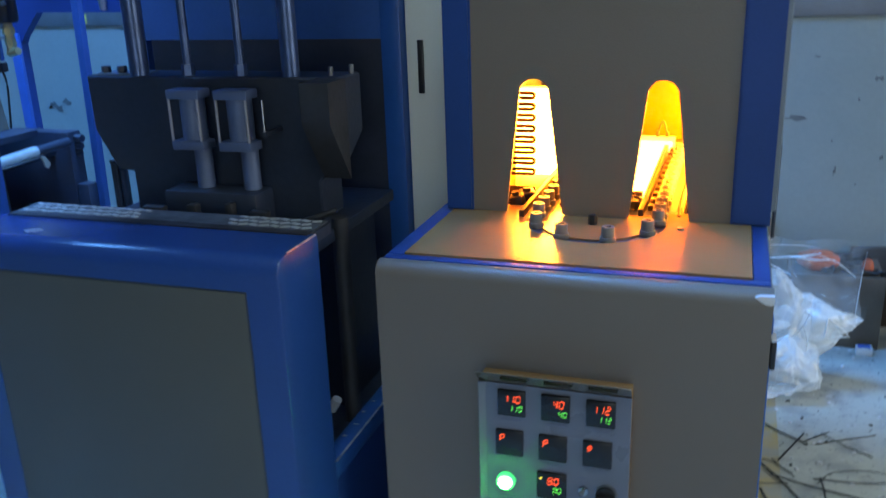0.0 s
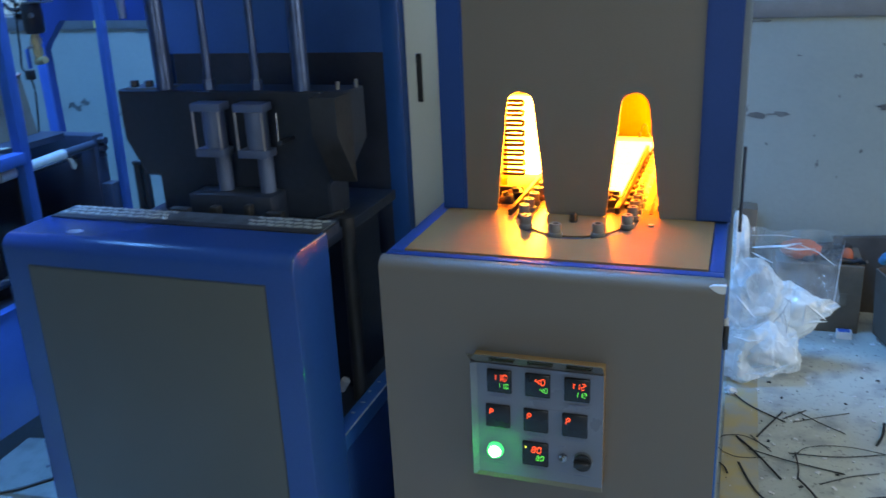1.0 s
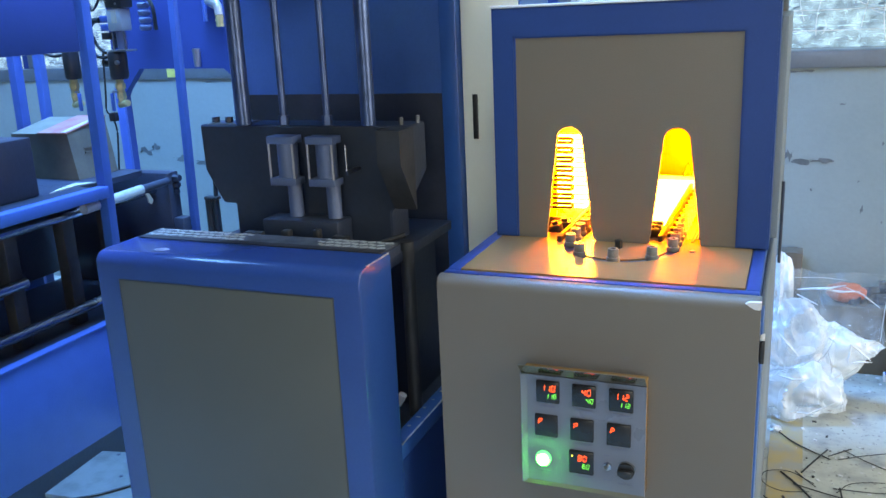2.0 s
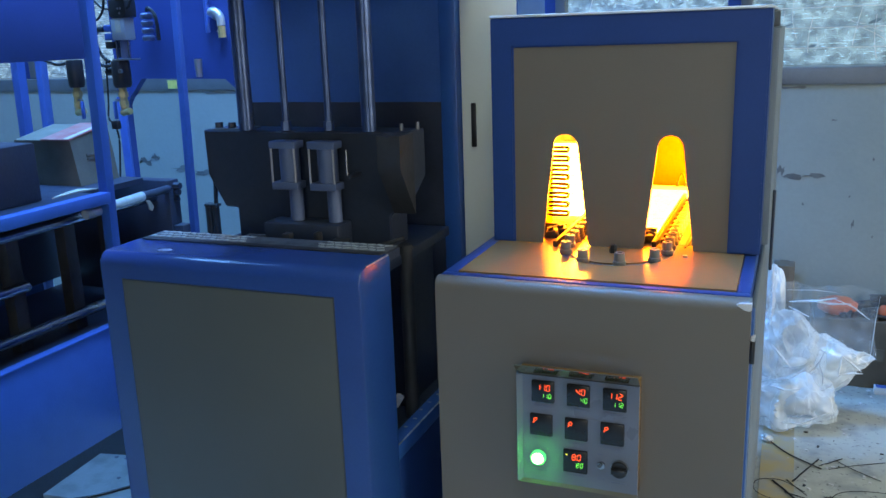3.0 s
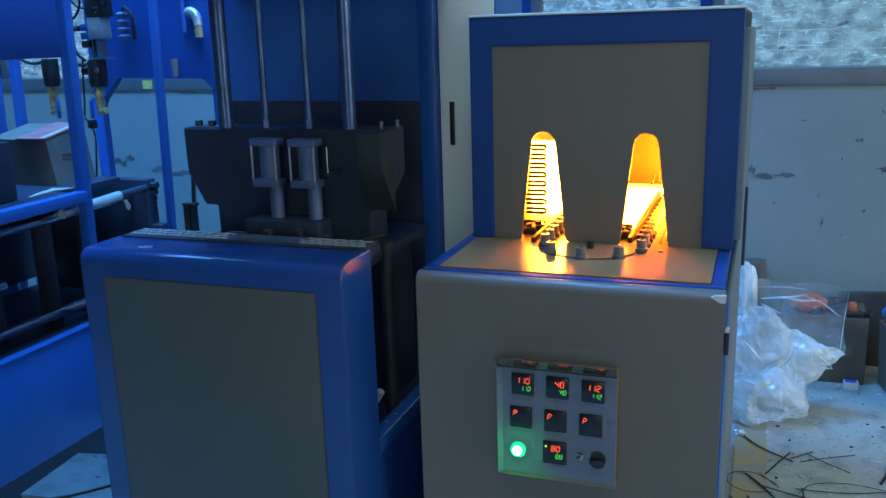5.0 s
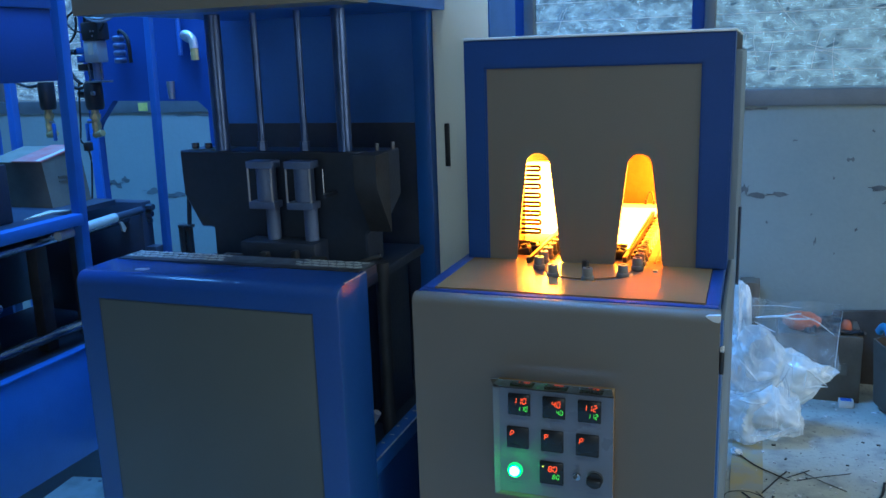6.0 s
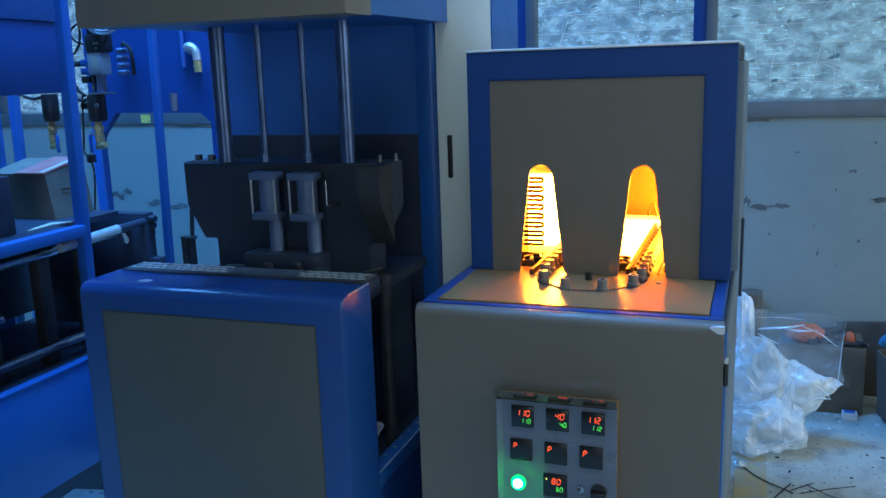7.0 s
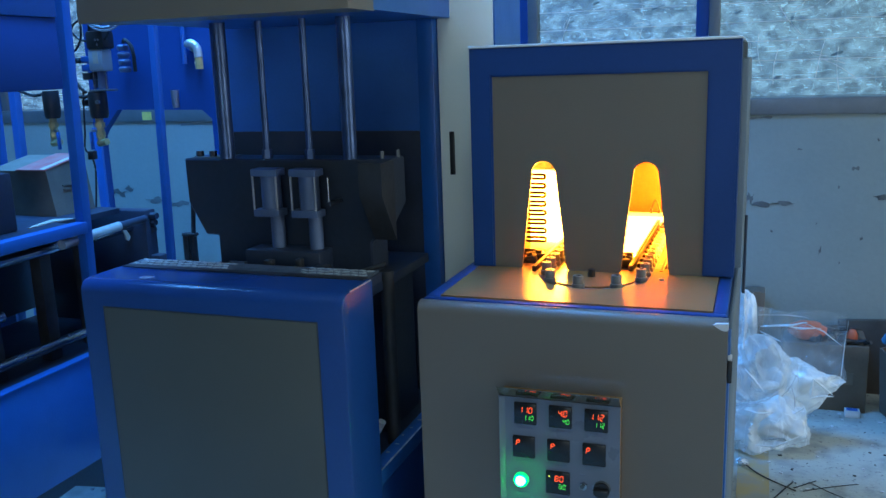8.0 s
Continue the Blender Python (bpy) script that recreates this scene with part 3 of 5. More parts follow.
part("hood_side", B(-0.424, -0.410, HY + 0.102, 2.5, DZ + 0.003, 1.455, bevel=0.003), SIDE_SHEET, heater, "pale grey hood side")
part("hood_back", B(-0.424, HX1, 2.502, 2.52, DZ + 0.003, HZ1), SIDE_SHEET, heater)
part("side_rod", rod(bmesh.new(), (HX1 + 0.02, 1.9, DZ - 0.1), (HX1 + 0.02, 1.9, 1.07), 0.004, n=10), BLACK, heater, "thin black upright rod")

# oven inside: reflectors, lamp banks, rails
LX, RX = -0.315, 0.078
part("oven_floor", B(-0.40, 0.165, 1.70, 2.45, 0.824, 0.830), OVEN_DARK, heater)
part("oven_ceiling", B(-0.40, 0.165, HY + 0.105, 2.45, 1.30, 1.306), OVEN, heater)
part("oven_back", B(-0.40, 0.165, 2.45, 2.456, 0.824, 1.30), OVEN, heater, "oven back sheet coloured amber for the glow")
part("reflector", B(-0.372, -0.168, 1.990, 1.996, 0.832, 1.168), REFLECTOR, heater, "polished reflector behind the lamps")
part("side_sheet", B(-0.378, -0.3725, 1.66, 1.985, 0.832, 1.29), OVEN, heater, "oven side sheet coloured amber for the glow")
part("reflector", B(RX, RX + 0.006, 1.66, 2.44, 0.832, 1.29), REFLECTOR, heater, "polished reflector sheet")
part("reflector", B(-0.24, -0.026, 2.30, 2.306, 0.832, 1.000), REFLECTOR, heater, "polished reflector plate facing the mouth")
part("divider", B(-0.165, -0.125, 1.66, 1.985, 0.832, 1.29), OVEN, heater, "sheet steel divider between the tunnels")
part("front_bracket", B(-0.371, -0.274, 1.757, 1.763, 0.832, 0.992), OVEN_DARK, heater, "scorched lamp bracket")
part("front_bracket", B(-0.124, -0.052, 1.757, 1.763, 0.832, 0.992), OVEN_DARK, heater, "scorched lamp bracket")
for k in range(8):
    z = 0.979 + 0.0250 * k
    for dz in (-0.0064, 0.0064):
        part("lamp_tube", rod(bmesh.new(), (-0.365, 1.972, z + dz), (-0.17, 1.972, z + dz), 0.0052, n=10), IR, heater, "glowing infrared tube of the lamp and fill banks")
    wb = bmesh.new()
    tube(wb, [(-0.371, 1.945, z + 0.0052), (-0.330, 1.945, z + 0.0057), (-0.320, 1.945, z + 0.0050), (-0.316, 1.945, z), (-0.320, 1.945, z - 0.0050), (-0.330, 1.945, z - 0.0057), (-0.371, 1.945, z - 0.0052)], 0.0046, 6)
    part("lamp_clip", wb, OVEN_RAIL, heater, "bent wire lamp clip")
    # tubes added out of sight behind the centre plate to light the right tunnel
    part("lamp_tube", rod(bmesh.new(), (-0.114, 1.78, z), (-0.114, 1.97, z), 0.0052, n=10), IR, heater, "glowing infrared tube of the lamp and fill banks")
    if k < 7:
        part("lamp_tube", rod(bmesh.new(), (0.050, 1.76, z), (0.050, 2.43, z), 0.0052, n=10), IR, heater, "glowing infrared tube of the lamp and fill banks")
        wb = bmesh.new()
        tube(wb, [(0.042, 1.68, z - 0.0085), (0.042, 1.76, z - 0.0085), (0.042, 1.80, z), (0.042, 1.76, z + 0.0085), (0.042, 1.68, z + 0.0085)], 0.0022, 6)
        part("lamp_clip", wb, OVEN_DARK, heater, "bent wire lamp clip")
part("guide_rail", B(-0.270, -0.260, 1.598, 1.985, DZ - 0.004, DZ + 0.018, bevel=0.002), OVEN_RAIL, heater, "heat-tinted guide rail")
part("guide_rail", B(-0.050, -0.040, 1.655, 2.29, DZ - 0.010, DZ + 0.016, bevel=0.002), OVEN_RAIL, heater, "heat-tinted guide rail")
part("guide_rail", B(0.022, 0.030, 1.655, 2.42, DZ - 0.010, DZ + 0.006, bevel=0.002), OVEN_RAIL, heater, "heat-tinted guide rail")
part("chain_bed", B(-0.258, -0.196, 1.701, 1.985, DZ - 0.008, DZ - 0.0005), OVEN_DARK, heater, "scorched chain track")
part("chain_bed", B(-0.038, 0.020, 1.701, 2.44, DZ - 0.008, DZ - 0.0005), OVEN_DARK, heater, "scorched chain track")
hk = bmesh.new()
tube(hk, [(-0.070, 2.296, 1.002), (-0.064, 2.296, 1.030), (-0.0575, 2.296, 1.040), (-0.052, 2.296, 1.030), (-0.046, 2.296, 1.002)], 0.0025, 8)
box(hk, -0.074, -0.066, 2.288, 2.299, 1.0, 1.016, bevel=0.002)
box(hk, -0.050, -0.042, 2.288, 2.299, 1.0, 1.014, bevel=0.002)
part("lifting_hook", hk, OVEN_RAIL, heater, "bent wire lifting hook")
part("wire_stay", tube(bmesh.new(), [(-0.115, 1.80, 1.15), (-0.105, 1.80, 1.147), (-0.100, 1.80, 1.13), (-0.103, 1.80, 1.06), (-0.100, 1.80, 1.0)], 0.0025, 8), OVEN_RAIL, heater, "bent wire stay")
for k, (x, y, s) in enumerate(((-0.294, 1.70, 0.014), (-0.285, 1.735, 0.016), (-0.078, 1.71, 0.016), (-0.066, 1.735, 0.012), (0.05, 1.70, 0.015), (0.056, 1.76, 0.013))):
    sk = box(bmesh.new(), -s, s, -s, s, 0.0, 0.022 + 0.3 * s, bevel=0.004)
    rod(sk, (0, 0, 0.02), (0, 0, 0.034), s * 0.55, n=10)
    bmesh.ops.transform(sk, matrix=pose(x, y, DZ - 0.004, 8, -12 + 9 * k, 25 * k), verts=sk.verts[:])
    part("lamp_socket", sk, PLASTIC, heater, "scorched black lamp socket")
# touching tubes added so the plate behind them turns evenly white
for k in range(7):
    z = 0.846 + 0.0225 * k
    part("lamp_tube", rod(bmesh.new(), (-0.235, 2.282, z), (-0.032, 2.282, z), 0.0108, n=12), IR_PLATE_FILL, heater, "glowing infrared tube of the lamp and fill banks")
# low tubes added to light the right tunnel from below
for x in (-0.115, -0.075):
    part("lamp_tube", rod(bmesh.new(), (x, 1.80, 0.872), (x, 2.28, 0.872), 0.0045, n=8), IR, heater, "glowing infrared tube of the lamp and fill banks")
for k in range(14):
    y = 1.705 + 0.05 * k
    if y < 1.96:
        part("chain_block", B(-0.212, -0.198, y, y + 0.022, DZ - 0.0004, DZ + 0.008, bevel=0.002), OVEN_RAIL, heater, "brass-coloured chain block")
    part("chain_block", B(-0.036, -0.026, y, y + 0.022, DZ - 0.0004, DZ + 0.010, bevel=0.002), OVEN_RAIL, heater, "brass-coloured chain block")

# instrument panel in its recess
PY = 1.262
pan = part("instrument_panel", B(PX0 + 0.012, PX1, PY, PY + 0.003, PZ0 + 0.006, PZ1 - 0.010), PANEL_FILM, heater, "grey instrument panel standing proud of the front")
part("panel_housing", B(PX0 + 0.001, PX1 - 0.001, PY + 0.0032, FY + 0.002, PZ0 + 0.001, PZ1 - 0.001, bevel=0.002), CREAM_GLOW, heater, "shallow cream housing of the panel")
SEG = {"0": "abcdef", "1": "bc", "2": "abged", "4": "fgbc", "8": "abcdefg", "P": "abefg"}


def digits(text, x, z, h, y, material, parent):
    """Seven-segment characters, written to the right from x, top at z."""
    w, t, lean = h * 0.52, h * 0.075, 0.10
    for i, ch in enumerate(text):
        bm = bmesh.new()
        ox = x + i * h * 0.82
        ends = {"a": (0, 1, 1, 1), "g": (0, 0.5, 1, 0.5), "d": (0, 0, 1, 0), "f": (0, 0.5, 0, 1), "b": (1, 0.5, 1, 1), "e": (0, 0, 0, 0.5), "c": (1, 0, 1, 0.5)}
        for s in SEG[ch]:
            x0, z0, x1, z1 = ends[s]
            g = 0.06 * h
            ax, az, bx, bz = x0 * w, z0 * h, x1 * w, z1 * h
            if z0 == z1:
                ax, bx = ax + g, bx - g
                pts = [(ax, az), (ax + t / 2, az + t / 2), (bx - t / 2, bz + t / 2), (bx, bz), (bx - t / 2, bz - t / 2), (ax + t / 2, az - t / 2)]
            else:
                az, bz = az + g, bz - g
                pts = [(ax, az), (ax + t / 2, az + t / 2), (bx + t / 2, bz - t / 2), (bx, bz), (bx - t / 2, bz - t / 2), (ax - t / 2, az + t / 2)]
            slab(bm, [(ox + px + pz * lean, z - h + pz) for px, pz in pts], "y", y - 0.0006, y)
        part("digit", bm, material, parent, smooth=False)


def meter(x, z, s, red, green, rx):
    bm = bmesh.new()
    box(bm, x, x + s, PY - 0.006, PY + 0.002, z - s, z, bevel=0.002)
    ob = part("meter", bm, METER, pan, "black digital meter")
    face_y = PY - 0.0062
    digits(red, x + rx, z - 0.008, 0.0125, face_y, RED_LED, ob)
    if green:
        digits(green, x + rx + 0.009, z - 0.0265, 0.0095, face_y, GREEN_LED, ob)


for i, (red, green) in enumerate((("110", "110"), ("40", "40"), ("112", "112"))):
    meter(-0.226 + 0.073 * i, 0.778, 0.047, red, green, (0.011, 0.020, 0.011)[i])
    meter(-0.230 + 0.073 * i, 0.704, 0.047, "P", "", 0.008)
meter(-0.160, 0.634, 0.050, "80", "80", 0.019)
gb = bmesh.new()
lathe(gb, [(0.0160, 0.0), (0.0160, 0.007), (0.0145, 0.009), (0.0110, 0.009)], (0, 0, 0), 24)
bmesh.ops.transform(gb, matrix=pose(-0.213, PY, 0.606, 90, 0, 0), verts=gb.verts[:])
part("lamp_bezel", gb, GREEN_RING, pan, "ring of the indicator lamp")
gb = bmesh.new()
lathe(gb, [(0.0108, 0.004), (0.0108, 0.010), (0.0095, 0.014), (0.0060, 0.0165), (0.0005, 0.0175)], (0, 0, 0), 24)
bmesh.ops.transform(gb, matrix=pose(-0.213, PY, 0.606, 90, 0, 0), verts=gb.verts[:])
part("indicator_lamp", gb, GREEN_LAMP, pan, "lit green indicator lamp")
tb = bmesh.new()
rod(tb, (-0.082, PY, 0.609), (-0.082, PY - 0.006, 0.609), 0.0085, n=6)
rod(tb, (-0.082, PY - 0.006, 0.609), (-0.082, PY - 0.02, 0.616), 0.003, 0.0042, n=12)
part("toggle_switch", tb, CHROME, pan, "small chrome toggle switch")
kb = bmesh.new()
rod(kb, (-0.045, PY, 0.606), (-0.045, PY - 0.010, 0.606), 0.0165, n=28)
box(kb, -0.060, -0.030, PY - 0.020, PY - 0.010, 0.600, 0.612, bevel=0.003)
part("status_led", B(-0.154, -0.151, PY - 0.0068, PY - 0.0062, 0.622, 0.625), YELLOW_LED, pan, smooth=False)
part("rotary_switch", kb, PLASTIC, pan, "black rotary switch")
part("switch_ring", lathe(bmesh.new(), [(0.0170, 0), (0.0185, 0.0), (0.0185, 0.004), (0.0170, 0.004)], n=28), STEEL, pan).matrix_local = pose(-0.045, PY, 0.606, 90, 0, 0)
for x, z, w in [(-0.221 + 0.073 * i, 0.722, 0.034) for i in range(3)] + [(-0.224 + 0.073 * i, 0.648, 0.034) for i in range(3)] + [(-0.226, 0.577, 0.03), (-0.150, 0.577, 0.034), (-0.090, 0.632, 0.012), (-0.090, 0.578, 0.016), (-0.062, 0.574, 0.032)]:
    part("printed_label", B(x, x + w, PY - 0.0005, PY + 0.001, z - 0.0016, z + 0.0016), PRINT, pan, smooth=False)

T = PZ1 - 0.0098
vb = slab(bmesh.new(), [(PY + 0.004, T), (PY + 0.0015, T), (PY - 0.0235, T + 0.0268), (PY - 0.0225, T + 0.0278)], "x", PX0, PX1)
part("panel_lip", vb, VISOR, pan, "glossy brown lip above the meters", smooth=False)
part("panel_rim", slab(bmesh.new(), [(PX0 + 0.0118, PY + 0.003), (PX0 + 0.0118, PY + 0.0008), (PX0, PY - 0.0045), (PX0 - 0.001, PY - 0.0035), (PX0 - 0.001, PY + 0.003)], "z", PZ0, T - 0.0004), PANEL_FILM, pan, "splayed side rim of the panel", smooth=False)
part("panel_rim", slab(bmesh.new(), [(PY + 0.003, PZ0 + 0.0058), (PY + 0.0008, PZ0 + 0.0058), (PY - 0.003, PZ0 - 0.002), (PY + 0.003, PZ0 - 0.002)], "x", PX0 + 0.0002, PX1), CREAM, pan, "splayed lower rim of the panel", smooth=False)

# ---- blow moulder ----
mould = thing("blow_moulding_machine", "blue bottle blowing machine with black clamp and chrome bars", "machine", (-0.9, 1.6, 0))
MX0, MX1, MY, MZ = -1.222, -0.553, 1.157, 1.01
IXA, IXB, IZT = -1.158, -0.617, 0.948


def bullnose(bm, x0, x1, y0, y1, z0, z1, r):
    box(bm, x0, x1, y0, y1, z0, z1)
    bm.edges.ensure_lookup_table()
    es = [e for e in bm.edges if all(abs(v.co.z - z1) < 1e-5 and abs(v.co.y - y0) < 1e-5 for v in e.verts)]
    bmesh.ops.bevel(bm, geom=es, offset=r, segments=8, affect="EDGES", profile=0.5)
    es = [e for e in bm.edges if all(abs(v.co.x - x0) < 1e-5 for v in e.verts) or all(abs(v.co.x - x1) < 1e-5 for v in e.verts)]
    es = [e for e in es if any(v.co.y < y0 + r + 1e-5 for v in e.verts) and all(v.co.z > z0 + 1e-5 or v.co.y < y0 + 1e-5 for v in e.verts)]
    bmesh.ops.bevel(bm, geom=es, offset=0.006, segments=2, affect="EDGES", profile=0.5)
    return bm


part("front_case", bullnose(bmesh.new(), MX0, MX1, MY, 1.300, 0.08, MZ, 0.030), BLUE_GLOSS, mould, "blue case with rounded edges")
part("front_panel", B(IXA, IXB, MY - 0.002, MY + 0.004, 0.12, IZT, bevel=0.0015), PANEL_GREY, mould, "grey-cream inset panel")
pb = bmesh.new()
box(pb, IXA - 0.003, IXB + 0.003, MY - 0.0006, MY + 0.002, 0.117, IZT + 0.003)
part("panel_gap", pb, BLACK, mould, smooth=False)
part("worn_corner", rod(bmesh.new(), (MX1 - 0.004, 1.196, MZ - 0.0016), (MX1 - 0.003, 1.298, MZ - 0.0012), 0.0022, n=6), SCUFF, mould, "paint worn off the corner of the case")
part("paint_chip", slab(bmesh.new(), [(-1.094, 1.206), (-1.080, 1.197), (-1.062, 1.202), (-1.056, 1.214), (-1.070, 1.222), (-1.088, 1.217)], "z", MZ - 0.0004, MZ + 0.0004), SCUFF, mould, smooth=False)
part("lower_case", B(MX0 + 0.002, MX1 - 0.001, 1.301, 2.45, 0.08, 0.52), BLUE, mould, "blue lower case")
part("ledge", B(-0.589, MX1 - 0.0005, 1.301, 1.86, 0.5205, 0.56, bevel=0.002), BLUE_LIT, mould, "blue ledge with scuffed edge")
part("scuffed_edge", B(MX1 - 0.0032, MX1 + 0.0004, 1.303, 1.86, 0.5585, 0.5606), SCUFF, mould, "paint worn off the ledge edge", smooth=False)
for k in range(9):
    y = 1.34 + 0.05 * k
    part("paint_chip", B(-0.583 + 0.002 * (k % 3), -0.577 + 0.004 * (k % 3), y, y + 0.004 + 0.003 * (k % 2), 0.5601, 0.5608), SCUFF, mould, smooth=False)
part("tray", B(MX0 + 0.02, -0.5895, 1.301, 1.86, 0.5205, 0.535), BLACK, mould, "oily black tray")
part("base", B(MX0 + 0.03, MX1 - 0.03, MY + 0.03, 2.4, 0.0, 0.08), BLACK, mould)
# chequer plate strip on top
part("tread_strip", B(-1.205, -0.565, 1.307, 1.368, MZ + 0.0005, MZ + 0.003), TREAD_BASE, mould, "dark chequer plate strip")
cp = bmesh.new()
for i in range(30):
    for j in range(3):
        x, y = -1.19 + i * 0.021 + 0.0105 * (j % 2), 1.317 + j * 0.0205
        if x < -0.575 and not -0.93 < x < -0.74:
            box(cp, x - 0.0085, x + 0.0085, y - 0.0042, y + 0.0042, MZ + 0.0030, MZ + 0.0044, turn=pose(0, 0, 0, 0, 0, 24 if (i + j) % 2 else -24))
tagged(part("tread_studs", cp, TREAD, mould, "worn bright studs of the chequer plate", smooth=False), kind="stuff")
part("top_plate", B(-1.205, -0.56, 1.3005, 1.369, MZ - 0.02, MZ), BLACK, mould, "oily black top plate")
part("tread_backing", B(-1.205, -0.565, 1.285, 1.306, MZ + 0.0005, MZ + 0.003), DARKGREY, mould, "dark oily strip beside the chequer plate")
# back column and panel
part("back_panel", B(-1.272, -0.640, 1.868, 1.90, 1.2875, 2.05), BLUE_HAZED, mould, "blue back sheet")
part("black_sheet", B(-1.255, -0.640, 1.866, 1.90, 0.53, 1.287), BLACKBACK, mould, "black back sheet")
part("column", B(-0.6395, -0.592, 1.84, 2.40, 0.52, 2.05, bevel=0.004), BLUE_LIT, mould, "blue corner column")
part("column", B(-1.300, -1.2725, 1.868, 2.40, 0.53, 2.05, bevel=0.003), BLUE, mould, "blue corner column")
# head with cream cover
hd = bmesh.new()
bullnose(hd, -1.215, -0.545, 1.24, 1.36, 1.578, 2.02, 0.03)
part("head_cover", hd, CREAM, mould, "cream rounded head cover")
# casing takes the brighter blue for the light that falls on it
part("head_side", B(-1.205, -0.552, 1.361, 1.866, 1.582, 2.02), BLUE_LIT, mould, "blue head casing")
# clamp unit
cl = bmesh.new()
slab(cl, [(-1.180, 1.245), (-0.600, 1.245), (-0.600, 1.13), (-0.64, 1.055), (-0.655, 1.04), (-0.655, 0.96), (-1.095, 0.96), (-1.095, 1.045), (-1.132, 1.045), (-1.178, 1.13)], "y", 1.53, 1.63)
bmesh.ops.bevel(cl, geom=cl.edges[:], offset=0.004, segments=1, affect="EDGES")
part("clamp_plate", cl, BLACK, mould, "black steel clamp block")
# cheek greyer than the block: the light on this side is in its colour
part("clamp_cheek", slab(bmesh.new(), [(1.452, 1.245), (1.5295, 1.245), (1.5295, 1.05), (1.452, 1.168)], "x", -0.645, -0.587), DARKGREY, mould, "black clamp cheek, greyer for its lit side")
part("clamp_table", B(-1.14, -0.61, 1.40, 1.80, 0.935, 0.960, bevel=0.003), BLACK, mould, "black clamp table")
part("clamp_leg", B(-1.10, -1.02, 1.55, 1.75, 0.536, 0.935), BLACK, mould)
part("clamp_leg", B(-0.72, -0.64, 1.55, 1.75, 0.536, 0.935), BLACK, mould)
part("mould_half", B(-0.97, -0.76, 1.455, 1.529, 0.961, 1.028, bevel=0.006), BLACK, mould, "black mould block")
part("guide_post", rod(bmesh.new(), (-0.605, 1.50, 0.536), (-0.605, 1.50, 0.98), 0.017), DARKGREY, mould, "oily guide post")
part("hose_end", rod(bmesh.new(), (-0.615, 1.42, 0.60), (-0.600, 1.42, 0.625), 0.010), WHITECARD, mould, "pale hose end")
for x, y in ((-1.15, 1.56), (-1.11, 1.56), (-0.63, 1.56), (-0.605, 1.60)):
    part("bolt", rod(bmesh.new(), (x, y, 1.244), (x, y, 1.262), 0.010 if x < -1 else 0.005, n=6), BLACK if x < -1 else STEEL, mould)
part("clamp_cap", B(-1.16, -1.05, 1.535, 1.60, 1.2452, 1.2485), STEEL, mould, "bare metal edge of the clamp")
for x, r in ((-1.056, 0.0195), (-0.708, 0.0175)):
    t = part("tie_bar", rod(bmesh.new(), (x, 1.545, 1.245), (x, 1.545, 1.60), r, n=32), BAR_DARK, mould, "thick chromed tie bar")
for x in (-0.939, -0.818):
    t = part("piston_rod", rod(bmesh.new(), (x, 1.545, 1.245), (x, 1.545, 1.60), 0.0085), BAR_DARK, mould, "thin chromed piston rod")
    part("rod_nut", rod(bmesh.new(), (x, 1.545, 1.2455), (x, 1.545, 1.268), 0.013, n=6), BAR_DARK, mould)
for x in (-0.906, -0.800):
    cyl = part("air_cylinder", rod(bmesh.new(), (x, 1.497, 1.127), (x, 1.497, 1.209), 0.025, n=28), ALU_DARK, mould, "grey aluminium air cylinder")
    part("end_plate", B(x - 0.038, x + 0.035, 1.466, 1.510, 1.2092, 1.227, bevel=0.002), ALU_DARK, cyl)
    part("end_plate", B(x - 0.037, x + 0.035, 1.466, 1.510, 1.109, 1.1268, bevel=0.002), ALU_DARK, cyl)
    part("cylinder_neck", rod(bmesh.new(), (x + 0.012, 1.497, 1.029), (x + 0.012, 1.497, 1.1088), 0.0175), ALU_DARK, cyl)
    for dx in (-0.034, 0.031):
        part("tie_rod", rod(bmesh.new(), (x + dx, 1.468, 1.127), (x + dx, 1.468, 1.209), 0.0028, n=8), ALU, cyl)
part("sensor_rod", rod(bmesh.new(), (-0.733, 1.468, 1.15), (-0.733, 1.468, 1.21), 0.0022, n=8), CHROME, mould, "thin bright sensor rod")
part("sensor_clip", B(-0.738, -0.728, 1.466, 1.5295, 1.141, 1.1495), BLACK, mould)
for x, y, z, w in ((-0.98, 1.434, 0.975, 0.05), (-0.885, 1.430, 0.985, 0.022), (-0.80, 1.428, 0.992, 0.016), (-0.74, 1.432, 0.978, 0.04)):
    part("mould_fitting", B(x - w / 2, x + w / 2, y - 0.012, y + 0.0095, z, z + 0.026, bevel=0.004), DARKGREY, mould, "greasy mould fitting")
part("marker", B(-0.832, -0.816, 1.425, 1.439, 0.9605, 0.970), ORANGE, mould, "small orange tag")
for x in (-0.90, -0.80):
    part("gripper", lathe(bmesh.new(), [(0.022, 0), (0.022, 0.018), (0.012, 0.026), (0.0, 0.026)], (x, 1.425, 0.9602), 16), DARKGREY, mould, "greasy neck gripper")
tb = bmesh.new()
tube(tb, [(-0.70, 1.41, 0.965), (-0.66, 1.41, 0.985), (-0.62, 1.42, 1.0), (-0.58, 1.44, 1.012)], 0.006)
part("hose", tb, RUBBER, mould)

# ---- control cabinet ----
cab = thing("control_cabinet", "tall cream control cabinet with black slot handle", "cabinet", (-0.5, 2.1, 0))
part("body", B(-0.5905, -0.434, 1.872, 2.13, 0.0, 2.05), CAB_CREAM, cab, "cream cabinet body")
part("side_panel", B(-0.4335, -0.430, 1.868, 2.13, 0.0, 2.05), BLUE_LIT, cab, "bright blue cabinet side")
